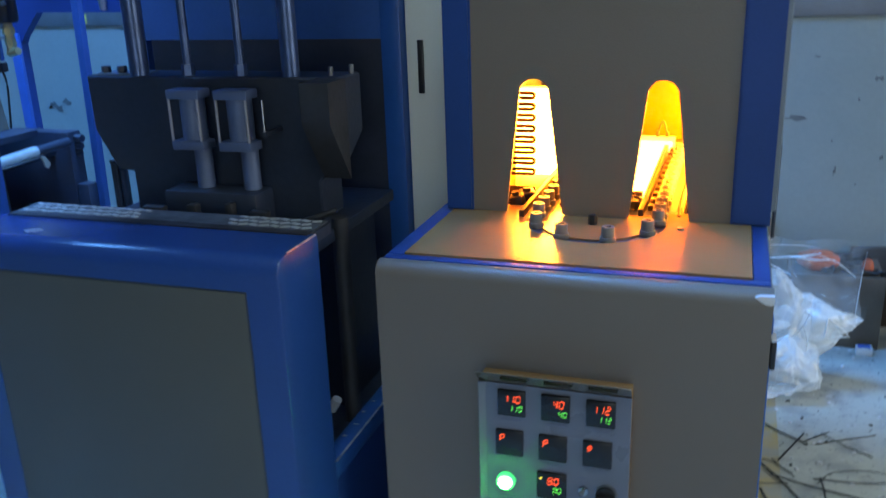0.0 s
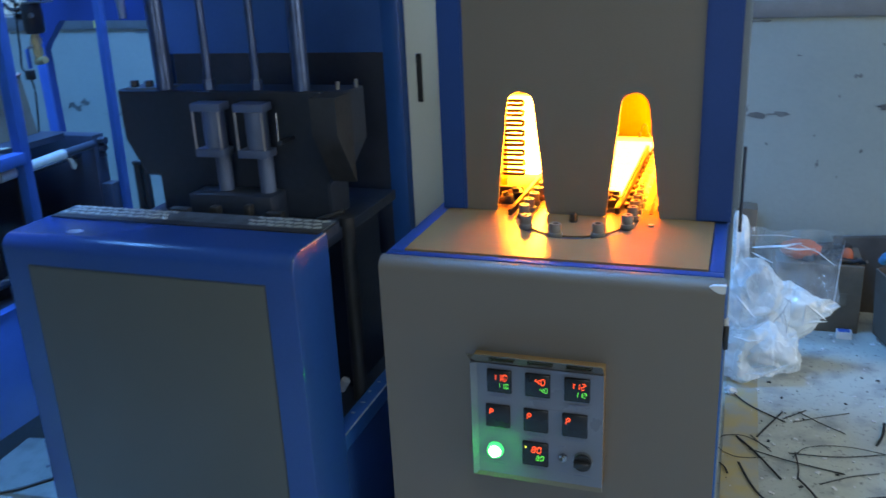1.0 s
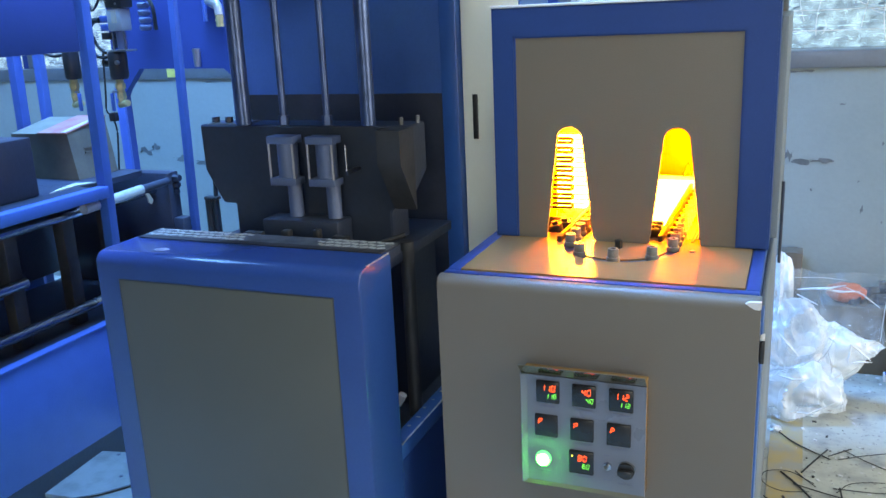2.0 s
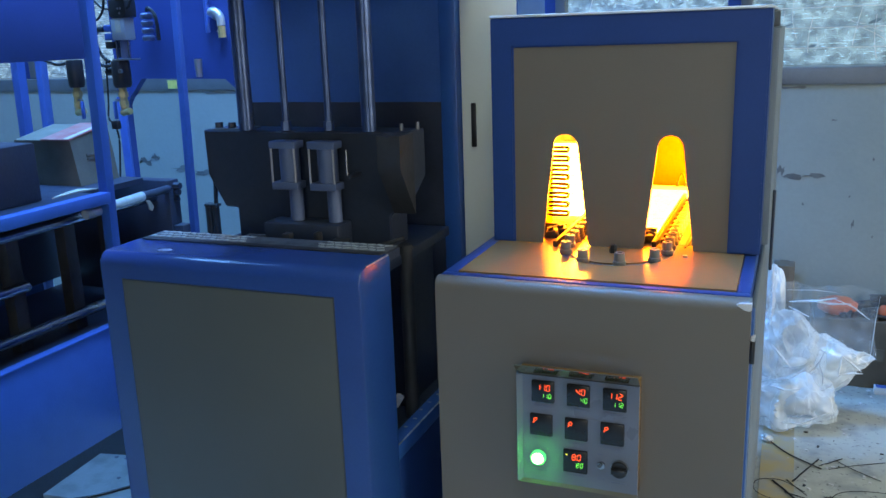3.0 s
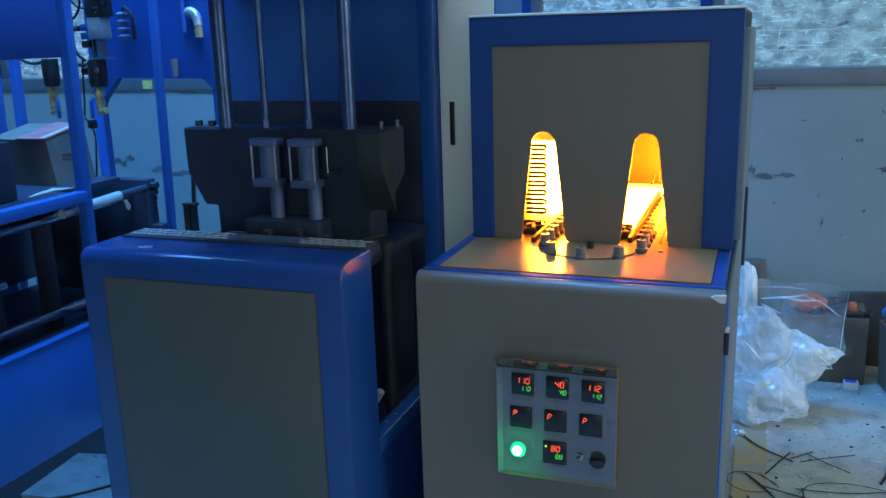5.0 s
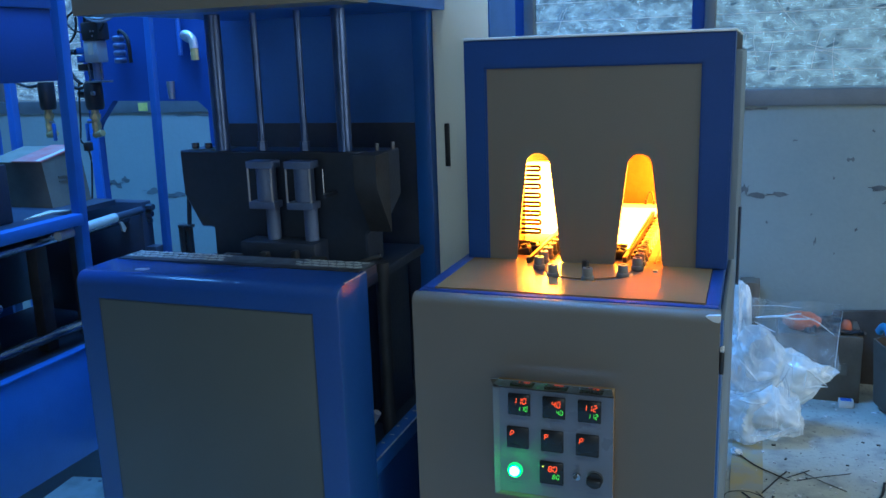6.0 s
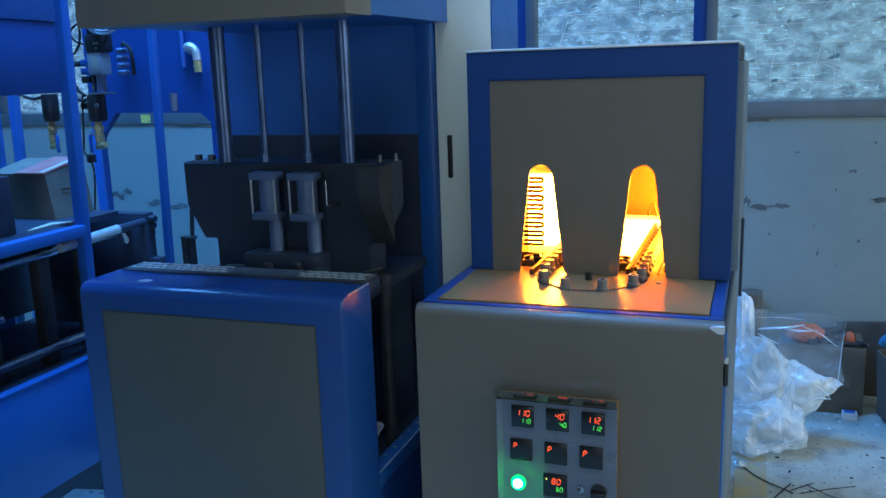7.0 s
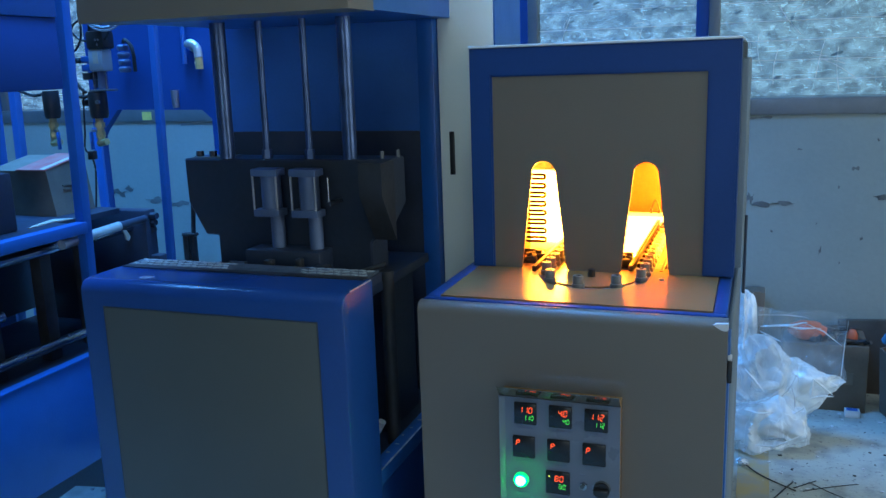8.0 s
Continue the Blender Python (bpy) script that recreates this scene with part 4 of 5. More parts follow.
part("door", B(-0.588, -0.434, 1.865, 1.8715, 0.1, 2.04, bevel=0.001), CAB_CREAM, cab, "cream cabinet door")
part("handle", B(-0.561, -0.547, 1.858, 1.8645, 1.168, 1.285, bevel=0.002), PLASTIC, cab, "black slot handle")

# ---- second machine beyond ----
rig = thing("frame_machine", "blue square-tube frame machine with black clamp inside", "machine", (-2.2, 2.1, 0))
QX = -1.885


def post_at(x0, x1, y0, y1, z0, z1):
    bm = B(x0, x1, y0, y1, z0, z1, bevel=0.002)
    for v in bm.verts:
        v.co.x += 0.022 * (v.co.z - 0.97)
    part("post", bm, BLUE_LIT, rig, "blue square-tube post, slightly out of plumb")


post_at(-1.939, -1.903, 1.932, 1.968, 0.16, 2.3)
post_at(-1.903, -1.877, 2.347, 2.373, 0.16, 2.3)
post_at(-3.149, -3.111, 2.88, 2.92, 0.0, 2.3)
post_at(-2.635, -2.60, 2.27, 2.31, 0.0, 2.3)
post_at(-1.935, -1.885, 1.025, 1.075, 0.16, 2.3)
part("shelf", B(-2.56, -2.04, 1.951, 2.27, 0.952, 0.972), BLACK, rig, "black shelf plate")
part("beam", B(QX - 0.048, QX - 0.002, 1.076, 1.931, 0.946, 0.984, bevel=0.003), BLUE_LIT, rig, "blue square-tube beam")
part("beam", B(QX - 0.048, QX - 0.002, 1.95, 2.341, 0.50, 0.528, bevel=0.003), BLUE_LIT, rig)
part("lower_panel", B(QX - 0.030, QX + 0.002, 0.95, 1.899, 0.160, 0.530, bevel=0.002), BLUE_LIT, rig, "blue lower panel")
part("lower_panel", B(-2.60, -2.57, 0.95, 2.22, 0.10, 0.530), BLUE_LIT, rig, "blue lower panel")
# sheet added behind the bars to give the inside its shade
part("dark_backing", B(-2.599, -2.571, 0.95, 2.40, 0.5305, 0.951), BLACK, rig, "black sheet added to darken the machine's inside")
part("deck", B(-2.568, QX - 0.032, 0.98, 2.34, 0.47, 0.50), BLACK, rig, "oily black machine bed")
part("skid", B(-2.5, QX - 0.06, 1.0, 2.3, 0.0, 0.15), BLACK, rig)
# shade and light on the upper panel put in as two blues
part("upper_panel", B(QX - 0.04, QX - 0.004, 1.0, 1.899, 1.425, 1.648, bevel=0.003), BLUE, rig, "blue upper panel, shade put in as darker blue")
part("upper_panel", B(QX - 0.02, QX + 0.003, 1.0, 1.899, 1.6485, 2.0, bevel=0.003), BLUE_LIT, rig, "blue upper panel")
# thin strip added as the highlight along the panel's top edge
part("panel_highlight", B(QX - 0.03, QX + 0.008, 0.95, 1.899, 0.5302, 0.536, bevel=0.002), BLUE_LIT, rig, "strip added for the highlight on the lower panel's top edge")
part("shelf", B(-2.56, QX - 0.05, 1.0, 1.95, 0.952, 0.972), BLACK, rig, "black shelf plate")
part("platen", B(-2.50, -1.951, 2.30, 2.362, 0.505, 0.957, bevel=0.003), BLACK, rig, "black clamp platen")
part("platen_foot", B(-1.9505, -1.905, 2.305, 2.355, 0.505, 0.785, bevel=0.003), BLACK, rig, "black foot of the platen")
for y in (1.62, 1.86, 2.06):
    part("upright_bar", B(-2.09, -2.045, y, y + 0.05, 0.50, 0.951, bevel=0.003), DARKGREY, rig, "dark grey upright bar")
for z, y0, y1 in ((0.893, 1.2, 2.30), (0.562, 1.2, 2.06), (0.72, 1.3, 1.66)):
    part("tie_bar", rod(bmesh.new(), (-2.025, y0, z), (-2.025, y1, z), 0.018), CHROME, rig, "chromed horizontal tie bar")
part("bar_sleeve", rod(bmesh.new(), (-1.95, 2.154, 0.926), (-1.95, 2.299, 0.928), 0.014), BLACK, rig)
part("tie_bar", rod(bmesh.new(), (-1.95, 1.87, 0.915), (-1.95, 2.1535, 0.926), 0.017), CHROME_PALE, rig, "pale scuffed horizontal tie bar")
part("bar_end", slab(bmesh.new(), [(2.150, 0.912), (2.168, 0.909), (2.186, 0.882), (2.176, 0.868), (2.163, 0.876), (2.160, 0.895)], "x", -1.936, -1.930), CARD_PALE, rig, "pale rag on the bar", smooth=False)
part("bar_bracket", rod(bmesh.new(), (-1.984, 1.905, 0.925), (-1.984, 1.905, 0.955), 0.014, n=12), CHROME_PALE, rig, "pale steel bar end")
for k in range(3):
    part("bolt", rod(bmesh.new(), (-1.9505, 2.335, 0.933 - 0.026 * k), (-1.922 - 0.006 * k, 2.335, 0.934 - 0.026 * k), 0.0135 - 0.002 * k, n=6), BLACK, rig)
# upper sheet with a chamfered opening, and its pipe fittings
ub = bmesh.new()
slab(ub, [(-2.54, 2.2), (-1.66, 2.2), (-1.66, 0.0), (-1.920, 0.0), (-1.923, 1.273), (-1.969, 1.311), (-2.402, 1.317), (-2.484, 1.227), (-2.5005, 1.20), (-2.5005, 0.0), (-2.54, 0.0)], "y", 2.75, 2.785)
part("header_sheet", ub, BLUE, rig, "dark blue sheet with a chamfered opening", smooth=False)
part("post", B(-2.541, -2.5, 2.735, 2.7495, 0.0, 1.24, bevel=0.002), BLUE_LIT, rig, "blue square-tube post")
part("header_stay", rod(bmesh.new(), (-2.02, 2.735, 1.50), (-2.02, 2.735, 1.75), 0.010, n=10), BLUE_LIT, rig, "thin blue upright pipe")
eb = bmesh.new()
tube(eb, [(-1.985, 2.7495, 1.565), (-1.972, 2.70, 1.578), (-1.940, 2.68, 1.580), (-1.918, 2.68, 1.560), (-1.913, 2.68, 1.525)], 0.017, 12)
part("pipe_elbow", eb, CHROME_PALE, rig, "chromed pipe elbow")
part("pipe_nut", rod(bmesh.new(), (-1.913, 2.68, 1.478), (-1.913, 2.68, 1.524), 0.016, n=8), BRASS, rig, "brass union")
part("pipe_nut", rod(bmesh.new(), (-1.955, 2.7495, 1.503), (-1.93, 2.69, 1.503), 0.011, n=8), CHROME_PALE, rig)
part("pipe_stub", rod(bmesh.new(), (-2.074, 2.72, 1.322), (-2.074, 2.72, 1.395), 0.013, 0.017), ALU, rig, "grey pipe stub")
sb = bmesh.new()
for k in range(4):
    lathe(sb, [(0.0, 0.0), (0.020, 0.0), (0.026, 0.008), (0.026, 0.018), (0.019, 0.024), (0.0, 0.024)], (-2.305, 2.71, 1.475 + 0.030 * k), 16)
part("valve_stack", sb, ALU_DARK, rig, "stack of grey ribbed fittings")
part("valve_pipe", tube(bmesh.new(), [(-2.30, 2.71, 1.60), (-2.275, 2.69, 1.607), (-2.250, 2.69, 1.585), (-2.240, 2.69, 1.55), (-2.246, 2.70, 1.477)], 0.008), RUBBER, rig, "bent black pipe")

# filter, regulator and drain cocks hung from the frame
AY = 2.30
part("regulator_head", B(-2.108, -2.030, AY - 0.032, AY + 0.032, 1.560, 1.625, bevel=0.008), PLASTIC, rig, "black regulator head")
for x, z in ((-2.062, 1.592), (-2.050, 1.592), (-2.056, 1.575)):
    part("screw", rod(bmesh.new(), (x, AY - 0.034, z), (x, AY - 0.0315, z), 0.004, n=10), STEEL, rig)
part("regulator_body", B(-2.108, -2.044, AY - 0.028, AY + 0.028, 1.480, 1.5595, bevel=0.006), GREY_SIDE, rig, "pale grey regulator body")
part("regulator_label", B(-2.085, -2.062, AY - 0.0295, AY - 0.0282, 1.508, 1.552), CARD_PALE, rig, "small pale label", smooth=False)
for k in range(3):
    part("valve_coil", B(-2.150, -2.112, AY - 0.02, AY + 0.02, 1.451 + 0.030 * k, 1.476 + 0.030 * k, bevel=0.003), BLUE_LIT if k else PLASTIC, rig, "small valve coil")
part("glass_bowl", rod(bmesh.new(), (-2.076, AY, 1.415), (-2.076, AY, 1.4795), 0.017), ALU_DARK, rig, "cloudy bowl")
for x in (-2.104, -2.048):
    part("tie_rod", rod(bmesh.new(), (x, AY - 0.012, 1.414), (x, AY - 0.012, 1.4795), 0.005, n=8), CHROME, rig)
part("flange", B(-2.118, -2.036, AY - 0.03, AY + 0.03, 1.4075, 1.4138, bevel=0.002), STEEL, rig, "thin steel flange")


def drain_cock(x0, x1, z0, z1, side):
    """Black bowl over a brass cock with a blue lever."""
    x, r = (x0 + x1) / 2, (x1 - x0) / 2
    part("valve_body", lathe(bmesh.new(), [(0.0, 0.0), (r * 0.9, 0.0), (r, -0.008), (r, -(z1 - z0) + 0.012), (r * 0.85, -(z1 - z0)), (0.0, -(z1 - z0))], (x, AY, z1), 20), PLASTIC, rig, "black filter bowl")
    part("tail", rod(bmesh.new(), (x - 0.004, AY, 1.215), (x - 0.004, AY, z0), 0.0145, n=8), BRASS, rig, "brass tail pipe")
    part("tail_nut", rod(bmesh.new(), (x - 0.004, AY, z0 - 0.035), (x - 0.004, AY, z0 - 0.016), 0.019, n=6), BRASS, rig)
    part("tail_nut", rod(bmesh.new(), (x - 0.004, AY, 1.236), (x - 0.004, AY, 1.258), 0.0175, n=6), BRASS, rig)
    part("tail_elbow", rod(bmesh.new(), (x - 0.016, AY, 1.213), (x + 0.030, AY - 0.01, 1.221), 0.0125, n=10), BRASS, rig)
    lx = x + side * 0.032
    part("lever", B(lx - 0.005, lx + 0.005, AY - 0.026, AY - 0.012, 1.191, 1.258, bevel=0.003), BLUE_LIT, rig, "blue valve lever")
    part("lever_pin", rod(bmesh.new(), (lx, AY - 0.016, 1.262), (x - 0.004, AY - 0.004, 1.262), 0.005, n=8), STEEL, rig)


drain_cock(-2.142, -2.074, 1.308, 1.407, -1)
drain_cock(-2.361, -2.299, 1.310, 1.414, 1)
part("screw", rod(bmesh.new(), (-2.084, AY - 0.036, 1.369), (-2.084, AY - 0.026, 1.369), 0.008, n=12), STEEL, rig)
part("side_port", rod(bmesh.new(), (-2.172, AY, 1.367), (-2.130, AY, 1.367), 0.015, n=12), PLASTIC, rig, "black side port")
part("hanger_bracket", B(-2.138, -2.10, AY + 0.033, AY + 0.05, 1.42, 1.75), BLACK, rig, "black hanger bracket")
for pts, r in (([(-2.206, 1.70), (-2.20, 1.66), (-2.188, 1.639), (-2.15, 1.60), (-2.11, 1.59)], 0.004),
               ([(-2.137, 1.70), (-2.132, 1.643), (-2.142, 1.59), (-2.177, 1.556), (-2.19, 1.60), (-2.17, 1.645), (-2.14, 1.665)], 0.0045),
               ([(-2.222, 1.60), (-2.213, 1.557), (-2.206, 1.505), (-2.174, 1.431), (-2.14, 1.404)], 0.006),
               ([(-2.20, 1.50), (-2.175, 1.52), (-2.15, 1.52)], 0.010),
               ([(-2.20, 1.41), (-2.18, 1.392), (-2.15, 1.388), (-2.13, 1.392)], 0.006),
               ([(-2.152, 1.42), (-2.160, 1.35), (-2.169, 1.251), (-2.176, 1.195), (-2.155, 1.172), (-2.139, 1.122), (-2.148, 1.03), (-2.158, 0.96)], 0.0035),
               ([(-2.49, 1.43), (-2.45, 1.414), (-2.397, 1.398), (-2.35, 1.402)], 0.006),
               ([(-2.095, 1.625), (-2.09, 1.65), (-2.06, 1.67)], 0.005),
               ([(-2.04, 1.59), (-2.02, 1.60), (-2.005, 1.64), (-2.0, 1.70)], 0.005)):
    part("air_hose", tube(bmesh.new(), [(x, AY - 0.02, z) for x, z in pts], r), RUBBER, rig, "thin black air hose")
for k, dz in enumerate((0.0, 0.010)):
    part("air_hose", tube(bmesh.new(), [(-2.095 + 0.01 * k, AY - 0.02, 1.68), (-2.078, AY - 0.03, 1.643 + dz), (-2.017, AY - 0.035, 1.624 + dz), (-1.964, AY - 0.03, 1.637 + dz), (-1.93, AY - 0.02, 1.69)], 0.0045), GREY_SIDE, rig, "pale grey air hose")
part("connector", B(-2.157, -2.129, AY - 0.034, AY - 0.010, 1.154, 1.187, bevel=0.004), PLASTIC, rig, "black cable connector")
pn = bmesh.new()
rod(pn, (-1.664, 2.2, 0.90), (-1.650, 2.2, 1.06), 0.008, n=12)
for x in (-1.697, -1.667):
    rod(pn, (x, 2.2, 0.54), (x, 2.2, 0.892), 0.013, n=12)
rod(pn, (-1.683, 2.19, 0.54), (-1.683, 2.19, 0.89), 0.004, n=8)
box(pn, -1.706, -1.652, 2.185, 2.215, 0.890, 0.902, bevel=0.003)
box(pn, -1.76, -1.59, 2.15, 2.25, 0.0, 0.54)
solo("small_press", pn, DARKGREY, "dark grey twin-post hand press", "press")

CARD_SHELF = mat("dull_cardboard", (0.17, 0.14, 0.105), 0.85, 0, 0.2, 8, 130, 0.12)
# carton and black box on the shelf of the second machine
ct = bmesh.new()
slab(ct, [(2.056, 0.9725), (2.251, 0.9725), (2.243, 1.175), (2.046, 1.138)], "x", -2.40, -2.135)
for v in ct.verts:
    v.co.x -= 0.10 * (v.co.z - 0.9725)
carton = solo("carton", ct, CARD_SHELF, "scuffed cardboard carton with a red printed lid", "carton", smooth=False)
part("lid", slab(bmesh.new(), [(2.042, 1.1385), (2.245, 1.1765), (2.245, 1.181), (2.042, 1.143)], "x", -2.285, -2.150), CARD_RED, carton, "red printed flap", smooth=False)
part("tape", slab(bmesh.new(), [(2.046, 1.1438), (2.243, 1.1815), (2.243, 1.1828), (2.046, 1.1451)], "x", -2.178, -2.160), CARD_PALE, carton, "white tape over the flap", smooth=False)
part("printed_label", B(-2.1455, -2.1425, 2.11, 2.16, 1.075, 1.081), CARD, carton, smooth=False)
part("printed_label", B(-2.1455, -2.1412, 2.11, 2.15, 1.060, 1.065), CARD, carton, smooth=False)
solo("black_case", B(-2.35, -2.055, 1.40, 1.80, 0.9725, 1.165, bevel=0.006), BLACK, "black steel case on the machine shelf", "case")
solo("paper_sheet", slab(bmesh.new(), [(-2.10, 2.00), (-2.03, 2.02), (-2.055, 1.96), (-2.045, 1.83), (-2.075, 1.90)], "z", 0.9725, 0.976), CARD_PALE, "crumpled pale paper on the machine shelf", "paper", smooth=False)

# metal stand with a cable on the floor between the machines
stand = thing("steel_stand", "low steel stand with a drilled plate top", "stand", (-1.5, 1.4, 0))
part("top", slab(bmesh.new(), [(-1.655, 1.278), (-1.27, 1.318), (-1.30, 1.602), (-1.678, 1.525)], "z", 0.238, 0.25), PLATE, stand, "scratched pale steel plate top", smooth=False)
part("skirt", B(-1.50, -1.30, 1.335, 1.50, 0.0, 0.2375), DARKGREY, stand, "dark skirt under the plate", smooth=False)
for x, y in ((-1.545, 1.315), (-1.545, 1.49), (-1.33, 1.53)):
    part("leg", B(x, x + 0.03, y, y + 0.03, 0.0, 0.2375, bevel=0.002), STEEL, stand)
for x, y in ((-1.612, 1.522), (-1.576, 1.524), (-1.513, 1.420), (-1.517, 1.477)):
    part("hole", rod(bmesh.new(), (x, y, 0.2495), (x, y, 0.2508), 0.006, n=12), BLACK, stand)
cb = bmesh.new()
tube(cb, [(-1.78, 1.125, 0.258), (-1.668, 1.182, 0.260), (-1.607, 1.219, 0.260), (-1.558, 1.259, 0.258), (-1.501, 1.313, 0.2545), (-1.439, 1.387, 0.2545), (-1.35, 1.49, 0.2545)], 0.0042)
tube(cb, [(-1.562, 1.256, 0.262), (-1.556, 1.250, 0.238), (-1.562, 1.246, 0.205), (-1.566, 1.246, 0.180)], 0.0062)
solo("cable", cb, RUBBER, "black cable lying over the steel stand", "cable")

# ---- clutter by the wall ----


def carton_open(name, at, w, d, h, turn, label, material):
    """Open-topped carton with flaps."""
    th = thing(name, label, "carton", (at[0], at[1], 0))
    m = pose(at[0], at[1], at[2], *turn)
    bm = bmesh.new()
    t = 0.006
    box(bm, -w / 2, w / 2, -d / 2, -d / 2 + t, 0, h)
    box(bm, -w / 2, w / 2, d / 2 - t, d / 2, 0, h)
    box(bm, -w / 2, -w / 2 + t, -d / 2 + t, d / 2 - t, 0, h)
    box(bm, w / 2 - t, w / 2, -d / 2 + t, d / 2 - t, 0, h)
    box(bm, -w / 2 + t, w / 2 - t, -d / 2 + t, d / 2 - t, 0, t)
    bmesh.ops.transform(bm, matrix=m, verts=bm.verts[:])
    part("carton_body", bm, material, th, smooth=False)
    bm = box(bmesh.new(), -d / 4, d / 4, -d / 2, d / 2, -t / 2, t / 2)
    bmesh.ops.transform(bm, matrix=m @ pose(w / 2 + 0.16 * d, 0, h - 0.06 * d, 0, 40, 0), verts=bm.verts[:])
    part("flap", bm, material, th, smooth=False)
    return th


def box_carton(name, x0, x1, y0, y1, h, label, material=CARD):
    th = thing(name, label, "carton", ((x0 + x1) / 2, (y0 + y1) / 2, 0))
    part("carton_body", B(x0, x1, y0, y1, 0, h, bevel=0.004), material, th)
    part("tape", B((x0 + x1) / 2 - 0.02, (x0 + x1) / 2 + 0.02, y0 - 0.0015, y1 + 0.0015, h - 0.05, h + 0.0015), CARD, th, smooth=False)
    return th


bc = box_carton("carton", 0.36, 0.688, 3.36, 3.60, 0.285, "brown cardboard carton heaped with scrap")
part("printed_label", B(0.585, 0.635, 3.358, 3.3595, 0.12, 0.17), CARD_SHELF, bc, "pale paper label", smooth=False)
box_carton("carton", 0.20, 0.285, 3.52, 3.62, 0.45, "narrow brown carton standing against the wall")
carton_open("open_carton", (0.945, 3.28, 0.035), 0.34, 0.26, 0.30, (10, -10, 24), "open brown carton tipped on its side edge", CARD_DARK)
solo("cardboard_sheet", B(0.60, 1.7, 3.60, 3.63, 0.0, 0.36, bevel=0.003, turn=pose(0, 0, 0, 0, -4, 0)), CARD_DARK, "flattened dark cardboard against the wall", "cardboard")
sc = bmesh.new()
r7 = random.Random(3)
for k in range(16):
    x, y = 0.40 + 0.27 * r7.random(), 3.39 + 0.18 * r7.random()
    box(sc, x - 0.03, x + 0.03, y - 0.012, y + 0.012, 0.286, 0.300 + 0.02 * r7.random(), bevel=0.004, turn=pose(0, 0, 0, 10 * r7.random(), 10 * r7.random(), 180 * r7.random()))
for k in range(7):
    x = 0.60 + 0.012 * k
    rod(sc, (x, 3.385, 0.292 + 0.003 * (k % 3)), (x + 0.05 * math.cos(k * 1.9), 3.385 + 0.03 * math.sin(k * 1.9), 0.300 + 0.004 * (k % 4)), 0.007, n=8)
solo("scrap_heap", sc, DARKGREY, "dark scrap parts heaped on the carton", "scrap", kind="stuff")
ob_ = bmesh.new()
bmesh.ops.create_icosphere(ob_, subdivisions=3, radius=1)
for v in ob_.verts:
    k = 1 + 0.18 * noise.noise(v.co * 2.3)
    v.co = Vector((0.455 + v.co.x * 0.075 * k, 3.42 + v.co.y * 0.05 * k, 0.325 + v.co.z * 0.04 * k))
solo("orange_bag", ob_, ORANGE, "crumpled orange plastic bag on the carton", "bag")
ob_ = bmesh.new()
bmesh.ops.create_icosphere(ob_, subdivisions=2, radius=1)
for v in ob_.verts:
    k = 1 + 0.2 * noise.noise(v.co * 3.1)
    v.co = Vector((0.625 + v.co.x * 0.022 * k, 3.40 + v.co.y * 0.02 * k, 0.318 + v.co.z * 0.03 * k))
solo("orange_plastic_piece", ob_, ORANGE, "small orange plastic piece in the scrap", "scrap")
bw = bmesh.new()
pts = [(0.728, 3.245, 0.352), (0.738, 3.22, 0.375), (0.752, 3.20, 0.372), (0.775, 3.16, 0.318), (0.82, 3.14, 0.296), (0.885, 3.17, 0.310)]
tube(bw, pts, 0.015, 12)
for v in bw.verts:
    v.co.y += 0.35 * (v.co.z - 0.33)
solo("plastic_tray", bw, CYAN, "curved cyan blue plastic strip in the open carton", "plastic strip")
mb = thing("small_box", "small blue and white printed box on the floor", "box", (0.635, 3.34, 0))
part("carton_body", B(0.607, 0.663, 3.298, 3.336, 0.0, 0.026, bevel=0.002), WHITECARD, mb, "white sides")
part("lid", B(0.607, 0.663, 3.298, 3.336, 0.0262, 0.030, bevel=0.001), WHITECARD, mb, "white lid")
part("printed_patch", B(0.613, 0.655, 3.302, 3.332, 0.0302, 0.031), BLUE_PRINT, mb, "blue print on the lid", smooth=False)

# crumpled polythene bag


def crumple(name, at, size, seed, amp, parent, label, tip=0.0, low=0.003):
    """A slack film body, all flat facets that meet in sharp creases; tip draws it to a point along x."""
    bm = bmesh.new()
    bmesh.ops.create_icosphere(bm, subdivisions=5, radius=1)
    o = Vector((seed, 2 * seed, -seed))
    for v in bm.verts:
        d = v.co.copy()
        w = d + 0.45 * noise.noise_vector(d * 1.3 + o)
        w = Vector((w.x, w.y, w.z * 0.75))
        f1 = noise.voronoi(w * 1.25 + o)[0]
        k = 1 + amp * (0.7 * noise.noise(w * 1.4 + o) - 0.36 * min(f1[1] - f1[0], 0.7) + 0.10
                       + 0.40 * (0.5 - abs(noise.noise(Vector((w.x * 3.0 + w.z, w.y * 3.0 - 0.7 * w.z, w.z * 0.9)) + o))) - 0.30 * abs(noise.noise(Vector((w.x * 2 - w.z * 2.2, w.y * 2, w.z * 3.4 + w.x)) - o)))
        p = Vector((d.x * size[0], d.y * size[1], d.z * size[2])) * k
        if tip and d.x > 0:
            p.z *= 1 - 0.85 * d.x ** 2
            p.z += tip * d.x ** 2
        p += Vector(at)
        p.z = max(low, p.z) if p.z > 0.03 else low + 0.03 * max(0, 0.5 + 0.5 * noise.noise(p * 22))
        v.co = p
    return part(name, bm, POLY, parent, label, sharp=40)


bag = thing("polythene_bag", "large crumpled clear polythene bag slumped on the floor", "plastic bag", (0.30, 2.95, 0))
crumple("bag_body", (0.285, 2.945, 0.09), (0.160, 0.135, 0.125), 2.0, 0.55, bag, "milky crumpled body of the bag")
